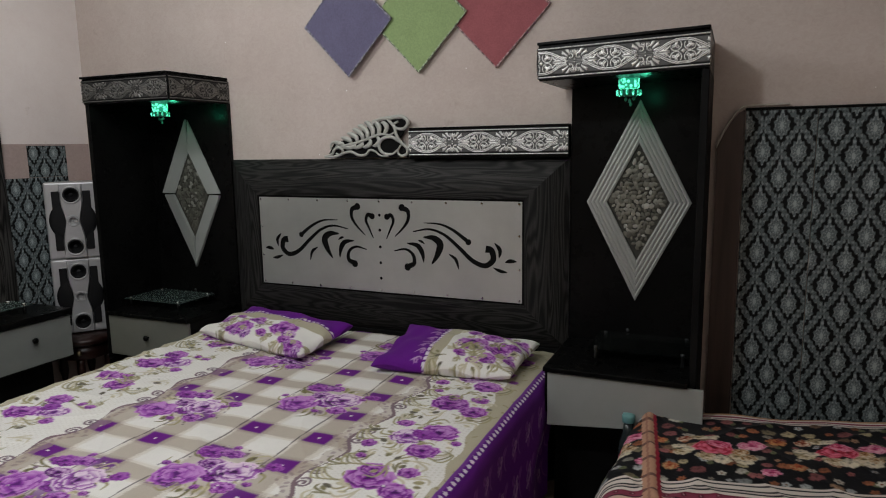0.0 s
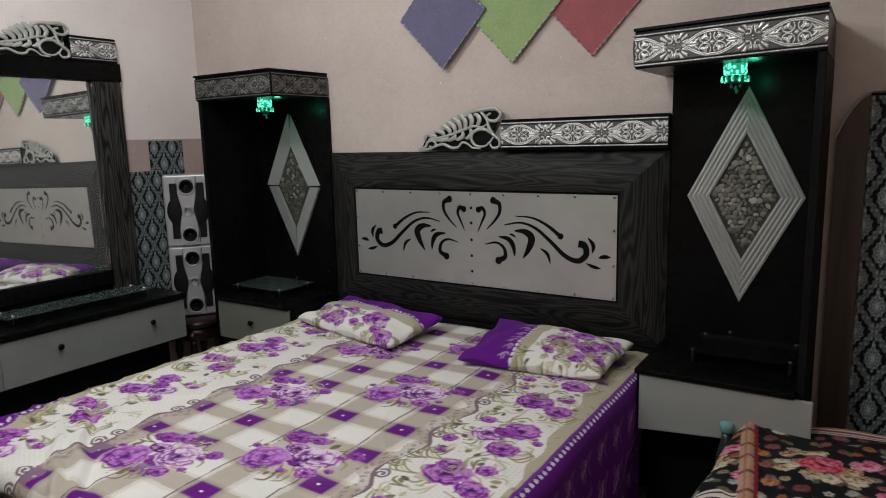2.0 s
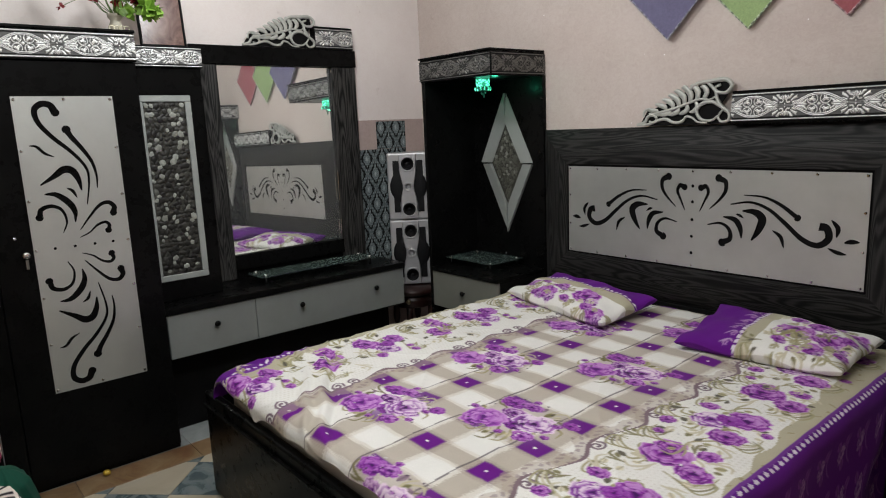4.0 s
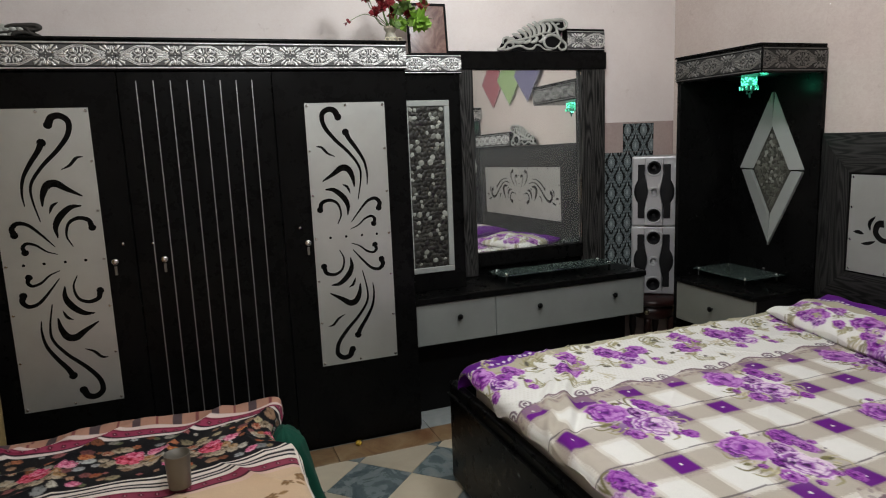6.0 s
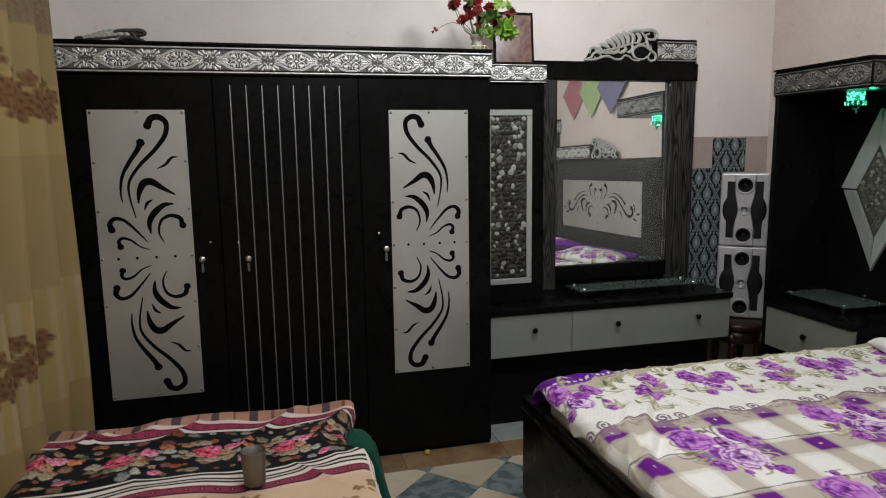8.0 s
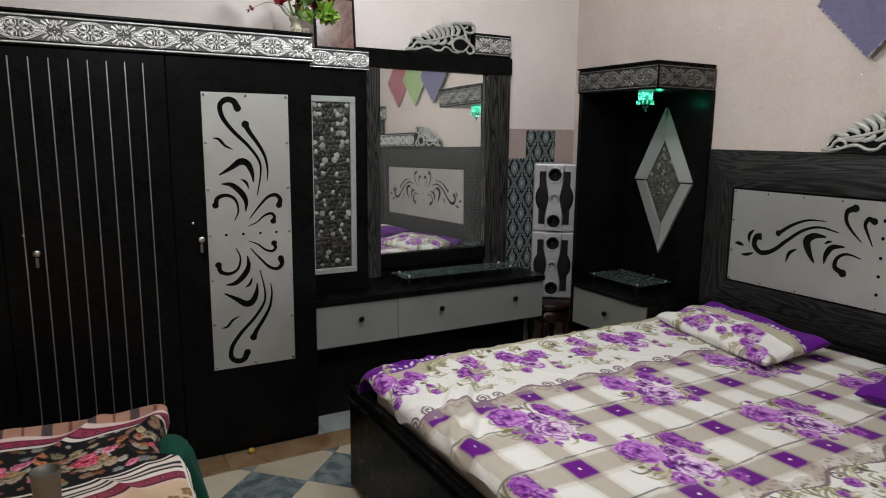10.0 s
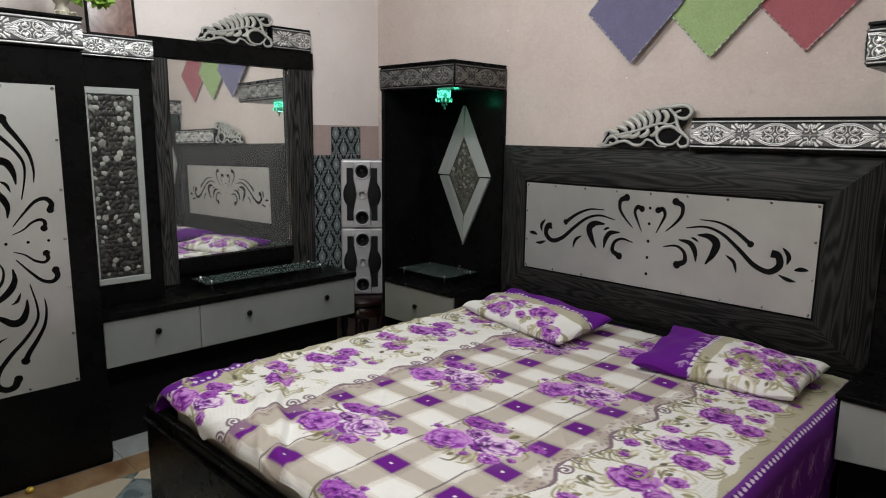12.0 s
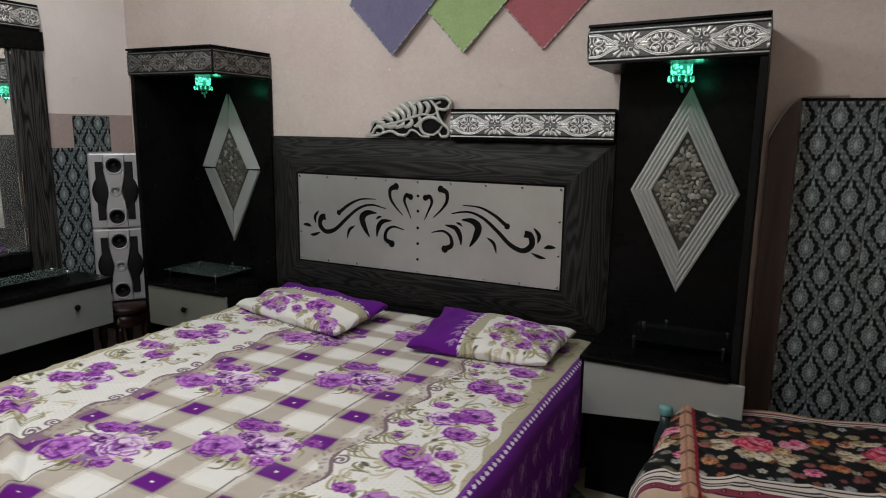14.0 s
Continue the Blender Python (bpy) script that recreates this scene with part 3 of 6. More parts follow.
# ---- bed ----
bed = thing("bed", (2.3, -1.1, 0), "black double bed with oak-grain headboard and cut steel panel", "bed")
for nm, a, b2 in (("footboard", (1.22, 3.335, -2.205, -2.165, 0.03, 0.515), 0.012), ("side_rail", (1.225, 1.262, -2.164, -0.075, 0.05, 0.50), 0.006),
                  ("side_rail", (3.26, 3.295, -2.164, -0.075, 0.05, 0.50), 0.006), ("slat_base", (1.263, 3.259, -2.164, -0.075, 0.28, 0.32), 0.004)):
    part(nm, box(*a, b2, 2), BLACK, bed)
part("foot_rail", box(1.235, 3.32, -2.222, -2.206, 0.452, 0.466, 0.003), BLACK, bed)
for x in (1.24, 3.24):
    part("leg", box(x, x + 0.07, -2.16, -2.09, 0, 0.05, 0.004), BLACK, bed)

# headboard: a mitred frame that rises towards the steel sheet
HX0, HX1, HZ0, HZ1 = 1.322, 3.338, 0.642, 1.578
PX0, PX1, PZ0, PZ1 = 1.535, 3.127, 0.855, 1.378


def frame_bar(name, material, outer, inner, yo, yi, parent, back=-0.004, swell=0.0):
    """A mitred bar with outer and inner edge given by two ends each (x, z); swell: how far its face bulges out."""
    b = bmesh.new()
    (a0, a1), (i0, i1) = outer, inner
    steps = (0.0, 0.12, 0.3, 0.5, 0.72, 0.9, 1.0) if swell else (0.0, 1.0)
    rows = []
    for f in steps:
        y = yo + (yi - yo) * f - swell * math.sin(math.pi * f) ** 0.8
        rows.append([b.verts.new((p[0] + (q[0] - p[0]) * f, y, p[1] + (q[1] - p[1]) * f)) for p, q in ((a0, i0), (a1, i1))])
    rear = [b.verts.new((p[0], back, p[1])) for p in (a0, a1, i1, i0)]
    for lo, hi in zip(rows, rows[1:]):
        b.faces.new((lo[0], lo[1], hi[1], hi[0]))
    b.faces.new(rear[::-1])
    b.faces.new((rows[0][0], rear[0], rear[1], rows[0][1]))
    b.faces.new((rows[-1][1], rear[2], rear[3], rows[-1][0]))
    b.faces.new([r[1] for r in rows] + [rear[2], rear[1]])
    b.faces.new([r[0] for r in rows[::-1]] + [rear[0], rear[3]])
    bmesh.ops.recalc_face_normals(b, faces=b.faces[:])
    if not swell:
        bmesh.ops.bevel(b, geom=b.edges[:], offset=0.003, segments=2, affect="EDGES")
    return part(name, b, material, parent)


o = [(HX0, HZ0), (HX1, HZ0), (HX1, HZ1), (HX0, HZ1)]
i_ = [(PX0, PZ0), (PX1, PZ0), (PX1, PZ1), (PX0, PZ1)]
for k, mt in zip(range(4), (OAK_X, OAK_Z, OAK_X, OAK_Z)):
    frame_bar("headboard_bar", mt, (o[k], o[(k + 1) % 4]), (i_[k], i_[(k + 1) % 4]), -0.020, -0.073, bed, swell=0.018)
part("headboard_foot", box(HX0, HX1, -0.030, -0.004, 0.30, HZ0 - 0.001, 0.002), BLACK_MATT, bed)
# added strip that draws the highlight along the edge next to the tower
part("edge_highlight", box(HX1 + 0.0005, HX1 + 0.0035, -0.040, -0.004, 0.716, HZ1, 0.001), OAK_POST, bed, "narrow brown strip standing in for an edge highlight")
part("headboard_panel", box(PX0, PX1, -0.060, -0.02, PZ0, PZ1, 0), BLACK_MATT, bed)
HM = Matrix(((1, 0, 0, 2.331), (0, 0, -1, -0.069), (0, 1, 0, 1.1165), (0, 0, 0, 1)))
hp = cut_plate("headboard_sheet", 1.572, 0.501, STEEL, bed, HM, 1)
screws(hp, plate_spots(1.572, 0.501, 9, 2), HM)
part("strip_board", box(2.512, 3.337, -0.062, -0.012, 1.579, 1.732, 0.002), BLACK, bed)
carving("carved_strip", 0.822, 0.128, lambda u, w, d: (2.514 + u, -0.0645 - d, 1.591 + w), CARVED, bed, "silver carved moulding", -0.10)
scrollwork("carved_crest", bed, 1.985, 2.512, 1.582, 1.797, -0.05, Matrix(), "pierced silver leaf scroll")

# ---- towers beside the bed ----


DIM_STEEL = mat("dim_steel", (0.10, 0.105, 0.11), 0.45, 0.8)


def tower(x0, x1, outer, ribbed, cx0, cx1, lift, sag):
    """Tall black bedside unit between x0 and x1; outer: the side (-1 west, 1 east) with the full panel.
    cx0, cx1, lift, sag: the canopy's ends, its height offset and its slope (radians)."""
    t = thing("bedside_tower", ((x0 + x1) / 2, -0.2, 0), "black lacquer bedside tower with silver carved canopy and " + ("ribbed" if ribbed else "smooth") + " diamond", "bedside unit", "bedside towers")
    # west tower: mouldings take the darker copy that stands in for shade
    STRIP = CARVED if outer > 0 else CARVED_SHADED
    xi0, xi1 = (x0 + 0.028, x1) if outer < 0 else (x0, x1 - 0.028)
    part("back_panel", box(xi0, xi1, -0.030, -0.003, 0.05, 1.905, 0.002), BLACK, t)
    part("side_panel", box(x0 if outer < 0 else x1 - 0.028, x0 + 0.028 if outer < 0 else x1, -0.448, -0.003, 0.0, 1.905, 0.003), BLACK if outer < 0 else BLACK_MATT, t)
    word = "silver carved moulding" if outer > 0 else "silver carved moulding in a shaded tone"
    tilt = Matrix.Translation((cx1 if outer > 0 else cx0, 0, 1.98 + lift)) @ Matrix.Rotation(sag, 4, "Y") @ Matrix.Translation((-(cx1 if outer > 0 else cx0), 0, -1.98))
    for nm, bx in (("canopy", box(cx0, cx1, -0.455, -0.004, 1.906, 2.044, 0.002)), ("canopy_lid", box(cx0 - 0.002, cx1 + 0.002, -0.468, -0.003, 2.045, 2.056, 0.002))):
        bx.transform(tilt)
        part(nm, bx, BLACK, t)
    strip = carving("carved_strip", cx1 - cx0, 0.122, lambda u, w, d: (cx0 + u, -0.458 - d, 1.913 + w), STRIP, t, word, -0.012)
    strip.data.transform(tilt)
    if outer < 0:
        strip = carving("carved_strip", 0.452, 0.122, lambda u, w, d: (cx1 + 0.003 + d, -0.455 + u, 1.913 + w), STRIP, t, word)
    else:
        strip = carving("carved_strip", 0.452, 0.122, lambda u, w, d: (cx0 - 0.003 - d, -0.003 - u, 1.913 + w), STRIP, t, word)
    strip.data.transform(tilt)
    # drawer box
    fy, fx1, low = (-0.450, xi1 - 0.003, 0.0) if outer < 0 else (-0.498, x1 + 0.031, 0.062)
    part("cabinet_top", box(xi0, xi1, fy - 0.012, -0.031, 0.690, 0.712, 0.004, 2), BLACK, t)
    part("cabinet_body", box(xi0 + 0.002, xi1 - 0.002, fy + 0.020, -0.031, 0.44 + low, 0.689, 0.002), BLACK_MATT, t)
    front = box(xi0 + (0.003 if outer < 0 else 0.018), fx1, fy, fy + 0.019, 0.450, 0.686, 0.003)
    for v in front.verts:
        if v.co.z < 0.5:
            v.co.z += low * (v.co.x - xi0) / (fx1 - xi0)
    dr = part("drawer_front", front, SATIN if outer > 0 else SATIN_SHADED, t, "plain silver drawer front")
    if outer < 0:
        knob(dr, pose((xi0 + xi1) / 2, -0.450, 0.578, 90))
    part("plinth", box(xi0 + (0.02 if outer < 0 else 0.004), xi1 - 0.02, -0.30, -0.031, 0.0, 0.439, 0.002), BLACK_MATT, t)
    # glass shelf on pegs
    gx0, gx1 = (xi0 + 0.012, xi1 - 0.175) if outer < 0 else (xi0 + 0.155, xi1 - 0.004)
    g = part("glass_shelf", box(gx0, gx1, -0.335, -0.045, 0.758, 0.764, 0.001), clear_glass if outer > 0 else glass, t, "clear glass shelf on steel pegs")
    for px in (gx0 + 0.03, gx1 - 0.03):
        for py in (-0.315, -0.075):
            part("peg", lathe([(0.007, 0.7125), (0.007, 0.757), (0.009, 0.766), (0.009, 0.768), (0.003, 0.770)], 12, Matrix.Translation((px, py, 0))), CHROME if outer < 0 else DIM_STEEL, t, "", True)
    # diamond moulding
    cx, cz, hw, hh = (1.005 if outer < 0 else 3.650), 1.372, 0.230, 0.456
    kx, kz = 0.6 * hw, 0.58 * hh
    out = [(cx, cz + hh), (cx + hw, cz), (cx, cz - hh), (cx - hw, cz)]
    inn = [(cx, cz + kz), (cx + kx, cz), (cx, cz - kz), (cx - kx, cz)]
    for k in range(4):
        a0, a1, b0, b1 = out[k], out[(k + 1) % 4], inn[k], inn[(k + 1) % 4]
        if ribbed:
            bm = bmesh.new()
            for r in range(5):
                f0, f1 = r / 5 + 0.006, (r + 1) / 5 - 0.006
                lerp = lambda p, q, f: (p[0] + (q[0] - p[0]) * f, p[1] + (q[1] - p[1]) * f)
                lo0, lo1, hi0, hi1 = lerp(a0, b0, f0), lerp(a1, b1, f0), lerp(a0, b0, f1), lerp(a1, b1, f1)
                m0, m1 = lerp(a0, b0, (f0 + f1) / 2), lerp(a1, b1, (f0 + f1) / 2)
                vs = [bm.verts.new((p[0], y, p[1])) for p, y in ((lo0, -0.031), (lo1, -0.031), (lo1, -0.0415), (lo0, -0.0415), (m1, -0.044), (m0, -0.044), (hi1, -0.0415), (hi0, -0.0415), (hi1, -0.031), (hi0, -0.031))]
                for q in ((0, 1, 2, 3), (3, 2, 4, 5), (5, 4, 6, 7), (7, 6, 8, 9), (0, 3, 5, 7, 9), (1, 8, 6, 4, 2)):
                    bm.faces.new([vs[j] for j in q])
            bmesh.ops.recalc_face_normals(bm, faces=bm.faces[:])
            part("moulding", bm, GREYBAR, t, "ribbed grey moulding")
        else:
            mid = lambda p, q, f: (p[0] + (q[0] - p[0]) * f, p[1] + (q[1] - p[1]) * f)
            g0, g1 = 0.012, 0.988
            frame_bar("moulding", SATIN, (mid(a0, a1, g0), mid(a0, a1, g1)), (mid(b0, b1, g0), mid(b0, b1, g1)), -0.036 if k in (0, 2) else -0.052, -0.052 if k in (0, 2) else -0.036, t, -0.0305)
    bm = bmesh.new()
    vs = [bm.verts.new((p[0], -0.0312, p[1])) for p in inn]
    bm.faces.new(vs)
    bmesh.ops.recalc_face_normals(bm, faces=bm.faces[:])
    part("pebble_bed", bm, MORTAR, t)
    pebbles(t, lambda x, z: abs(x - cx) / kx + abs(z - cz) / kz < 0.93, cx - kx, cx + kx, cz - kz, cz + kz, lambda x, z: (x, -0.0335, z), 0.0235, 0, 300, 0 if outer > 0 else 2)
    part("eye_screw", lathe([(0.008, 0), (0.008, 0.004), (0.004, 0.007)], 12, pose(cx - 0.03, -0.030, 0.772, 90)), DIM_STEEL, t)
    return t


MORTAR = mat("dark_grout", (0.05, 0.048, 0.04), 0.9)


def pebble_material(name, stops):
    m = mat(name, (0.3, 0.28, 0.24), 0.45)
    n = Nodes(m)
    info = n.add("ObjectInfo")
    c = n.ramp(info.outputs["Random"], stops)
    c = n.mix(0.4, c, n.ramp(n.noise(n.coords(), 120, 4, 0.7), [(0.3, (0.45, 0.45, 0.45)), (0.7, (1, 1, 1))]), "MULTIPLY")
    n.colour(c)
    return m


PEBBLE = pebble_material("river_pebbles", [(0.0, (0.085, 0.08, 0.062)), (0.45, (0.18, 0.17, 0.135)), (0.85, (0.27, 0.258, 0.212)), (1.0, (0.46, 0.45, 0.41))])
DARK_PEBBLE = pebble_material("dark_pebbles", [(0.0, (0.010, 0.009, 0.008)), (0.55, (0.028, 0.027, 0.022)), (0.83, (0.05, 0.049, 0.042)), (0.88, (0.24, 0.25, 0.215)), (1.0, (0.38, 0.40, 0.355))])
PEB_MESH = []
# darker, greener tones for the west tower's diamond
GREENISH_PEBBLE = pebble_material("greenish_grey_pebbles", [(0.0, (0.05, 0.052, 0.04)), (0.6, (0.11, 0.112, 0.09)), (0.88, (0.15, 0.15, 0.125)), (1.0, (0.32, 0.33, 0.29))])
for k in range(18):
    b = bmesh.new()
    bmesh.ops.create_icosphere(b, subdivisions=1, radius=0.5)
    for v in b.verts:
        v.co = Vector((v.co.x * random.uniform(0.72, 1.2), v.co.y * random.uniform(0.72, 1.15), v.co.z * 0.5))
    me = bpy.data.meshes.new("pebble")
    b.to_mesh(me)
    b.free()
    me.materials.append((PEBBLE, DARK_PEBBLE, GREENISH_PEBBLE)[k // 6])
    me.polygons.foreach_set("use_smooth", [True] * len(me.polygons))
    PEB_MESH.append(me)


def pebbles(parent, inside, a0, a1, b0, b1, place, size, spin, limit=300, kind=None):
    """Flat pebbles set side by side; spin turns them to face +x when 1."""
    rng = random.Random(int(a0 * 1000))
    ny = int((b1 - b0) / (size * 0.82))
    nx = int((a1 - a0) / (size * 0.9))
    n = 0
    for j in range(ny + 1):
        for i in range(nx + 1):
            a = a0 + (i + 0.5 * (j % 2) + rng.uniform(-0.2, 0.2)) * size * 0.9
            c = b0 + (j + rng.uniform(-0.2, 0.2)) * size * 0.82
            if not inside(a, c) or n >= limit:
                continue
            n += 1
            ob = new("pebble", PEB_MESH[rng.randrange(6) + 6 * (spin if kind is None else kind)])
            s = size * rng.uniform(0.85, 1.6)
            turn = pose(0, 0, 0, 90, 0, 90) if spin else pose(0, 0, 0, 90)
            ob.parent = parent
            ob.matrix_parent_inverse = parent.matrix_basis.inverted()
            ob.matrix_basis = Matrix.Translation(place(a, c)) @ turn @ pose(0, 0, 0, 0, 0, rng.uniform(0, 360)) @ Matrix.Diagonal((s, s * rng.uniform(0.6, 1), s * 0.26, 1))


tower(0.667, 1.318, -1, False, 0.667, 1.308, -0.006, 0.0)
tower(3.342, 3.946, 1, True, 3.302, 3.944, 0.0, -0.026)

# ---- wardrobe ----
wardrobe = thing("wardrobe", (0.36, -3.15, 0), "black three-door wardrobe with cut steel panels and silver carved cornice", "wardrobe")
part("carcass", box(XW + 0.004, 0.598, -4.165, -2.150, 0.0, 1.988, 0.003), BLACK, wardrobe)
DOORS = []
KEY = mat("dull_key_steel", (0.22, 0.21, 0.19), 0.45, 0.8)
for y0, y1 in ((-4.163, -3.517), (-3.513, -2.836), (-2.832, -2.152)):
    DOORS.append(part("door", box(0.599, 0.619, y0, y1, 0.028, 1.985, 0.003, 2), BLACK, wardrobe, "black lacquered door"))
for (y0, y1), door, flip in (((-4.053, -3.641), DOORS[0], -1), ((-2.686, -2.275), DOORS[2], 1)):
    L, S = 1.363, y1 - y0
    # the sheet's long axis stands upright, its normal points into the room
    DM = Matrix(((0, 0, 1, 0.6225), (0, 1, 0, (y0 + y1) / 2), (1, 0, 0, 1.149), (0, 0, 0, 1)))
    sh = cut_plate("steel_sheet", L, S, STEEL, door, DM, flip, True)
    screws(sh, plate_spots(L, S, 7, 1), DM)
for i in range(8):
    y = -3.435 + i * 0.0727
    part("inlay_line", box(0.6195, 0.6225, y - 0.0026, y + 0.0026, 0.10, 1.945, 0.001), INLAY, DOORS[1], "thin grey inlaid line")
for door, yk, yh, z in ((DOORS[0], -3.606, -3.566, 1.130), (DOORS[1], -3.395, -3.438, 1.122), (DOORS[2], -2.719, -2.750, 1.136)):
    k = knob(door, pose(0.619, yk, z, 0, 90), CHROME)
    part("key", box(0.640, 0.643, yk - 0.006, yk + 0.006, z - 0.062, z - 0.020, 0.002), KEY, door)
    part("keyhole", lathe([(0.006, 0), (0.006, 0.002), (0.003, 0.003)], 12, pose(0.619, yh, z + 0.078, 0, 90)), CHROME, door)
part("cornice", box(XW + 0.004, 0.632, -4.168, -2.148, 1.989, 2.118, 0.002), BLACK, wardrobe)
part("cornice_lid", box(XW + 0.004, 0.646, -4.172, -2.145, 2.119, 2.132, 0.003), BLACK, wardrobe)
for y0, y1 in ((-4.165, -3.505), (-3.503, -2.832), (-2.830, -2.150)):
    carving("carved_strip", y1 - y0, 0.118, lambda u, w, d: (0.6345 + d, y0 + u, 1.995 + w), CARVED, wardrobe, "silver carved moulding", (y0 + 4.165))

# ---- dressing table with its side column ----
dresser = thing("dressing_table", (0.32, -1.36, 0), "black dressing table with silver drawers, tall mirror and pebble column", "dressing table")
part("base_cabinet", box(XW + 0.004, 0.376, -2.144, -0.60, 0.0, 0.449, 0.003), BLACK_MATT, dresser)
part("drawer_box", box(XW + 0.004, 0.519, -2.144, -0.580, 0.45, 0.709, 0.003), BLACK, dresser)
part("table_top", box(XW + 0.004, 0.556, -2.144, -0.570, 0.710, 0.745, 0.005, 2), BLACK, dresser)
for y0, y1, knobs in ((-2.126, -1.634, (-1.869,)), (-1.631, -0.577, (-1.348, -0.810))):
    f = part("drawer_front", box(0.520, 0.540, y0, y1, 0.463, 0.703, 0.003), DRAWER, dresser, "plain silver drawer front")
    for yk in knobs:
        knob(f, pose(0.540, yk, 0.612, 0, 90))
part("column", box(XW + 0.004, 0.40, -2.140, -1.757, 0.746, 1.988, 0.003), BLACK, dresser)
part("column_cornice", box(XW + 0.004, 0.414, -2.142, -1.750, 1.989, 2.096, 0.002), BLACK, dresser)
carving("carved_strip", 0.388, 0.098, lambda u, w, d: (0.4165 + d, -2.141 + u, 1.992 + w), CARVED, dresser, "silver carved moulding", 0.1)
C0, C1, CZ0, CZ1 = -2.112, -1.832, 0.858, 1.846
for a in ((C0, C1, CZ1 - 0.033, CZ1), (C0, C1, CZ0, CZ0 + 0.033), (C0, C0 + 0.033, CZ0 + 0.0332, CZ1 - 0.0332), (C1 - 0.033, C1, CZ0 + 0.0332, CZ1 - 0.0332)):
    part("panel_frame", box(0.4005, 0.412, *a, 0.003), SATIN, dresser, "silver panel frame")
part("pebble_bed", box(0.4005, 0.4025, C0 + 0.034, C1 - 0.034, CZ0 + 0.034, CZ1 - 0.034, 0), MORTAR, dresser)
pebbles(dresser, lambda a, c: C0 + 0.04 < a < C1 - 0.04 and CZ0 + 0.045 < c < CZ1 - 0.045, C0 + 0.045, C1 - 0.03, CZ0 + 0.05, CZ1 - 0.04, lambda a, c: (0.405, a, c), 0.030, 1)
# mirror in its frame
MX = 0.132
part("frame_post", box(XW + 0.004, 0.155, -1.722, -1.567, 0.746, 2.040, 0.004, 2), OAK_POST, dresser)
part("frame_post", box(XW + 0.004, 0.155, -0.790, -0.610, 0.746, 2.040, 0.004, 2), OAK_POST, dresser)
part("frame_head", box(XW + 0.004, 0.165, -1.724, -0.606, 2.041, 2.148, 0.003), BLACK, dresser)
part("apron", box(XW + 0.004, 0.140, -1.5665, -0.7905, 0.746, 0.8025, 0.002), BLACK, dresser)
part("frame_sill", box(XW + 0.004, 0.168, -1.5665, -0.7905, 0.803, 0.894, 0.003), BLACK, dresser)
part("frame_back", box(XW + 0.001, XW + 0.006, -1.5665, -0.7905, 0.895, 2.0405, 0), BLACK_MATT, dresser)
b = box(MX - 0.005, MX, -1.565, -0.792, 0.896, 2.039, 0.0015)
b.transform(Matrix.Translation((MX, -1.225, 0)) @ pose(0, 0, 1.48, 0, -0.79, 0.54) @ Matrix.Translation((-MX, 1.225, -1.48)))
part("mirror", b, MIRROR, dresser, "large slightly dusty mirror")
for z in (0.93, 1.16, 2.005):
    part("mirror_clip", box(0.146, 0.150, -0.796, -0.7905, z, z + (0.10 if z < 1 else 0.20 if z < 2 else 0.018), 0.001), CHROME, dresser, "thin steel edge strip")
part("strip_board", box(XW + 0.006, 0.163, -0.906, -0.622, 2.149, 2.292, 0.002), BLACK, dresser)
carving("carved_strip", 0.281, 0.122, lambda u, w, d: (0.1655 + d, -0.9045 + u, 2.158 + w), CARVED, dresser, "silver carved moulding", 0.05)
RM = Matrix(((0, -1, 0, 0.118), (1, 0, 0, 0), (0, 0, 1, 0), (0, 0, 0, 1)))
scrollwork("carved_crest", dresser, -1.407, -0.898, 2.150, 2.350, -0.045, RM, "pierced silver leaf scroll")
part("glass_shelf", box(0.265, 0.452, -1.545, -0.725, 0.790, 0.797, 0.001), glass, dresser, "clear glass shelf on steel pegs")
for px in (0.29, 0.428):
    for py in (-1.505, -0.765):
        part("peg", lathe([(0.009, 0.746), (0.009, 0.789), (0.012, 0.798), (0.012, 0.803), (0.004, 0.807)], 12, Matrix.Translation((px, py, 0))), CHROME, dresser, "", True)

# ---- mattress, sheet and pillows ----
mattress = part("mattress", box(1.365, 3.250, -2.145, -0.085, 0.321, 0.622, 0.05, 4), mat("white_ticking", (0.7, 0.68, 0.64), 0.9))
tagged(mattress, "thick white mattress under the printed sheet", "mattress")
W_, TAUPE, BEIGE = hexcol("f2f1ec"), hexcol("9c8c74"), hexcol("beb89f")
PUR, LIL, PALE, DPUR = hexcol("932ca8"), hexcol("cd92d8"), hexcol("f0dcee"), hexcol("440860")
OLIVE, MAUVE = hexcol("9b9468"), hexcol("8d7786")


def sprig(c, x, y, l, ang, colour):
    """A feathered olive curl with two side leaves."""
    e = lambda k, w: (x + l * k * math.cos(ang + w), y + l * k * math.sin(ang + w))
    c.stroke([e(0, 0), e(0.5, 0.22), e(0.9, 0.05), e(1.0, -0.3)], 0.009, colour)
    c.stroke([e(0.15, 0.3), e(0.55, 0.5), e(0.85, 0.42)], 0.007, colour)
    c.leaf(*e(0.6, -0.25), 0.034, ang - 0.5, colour)


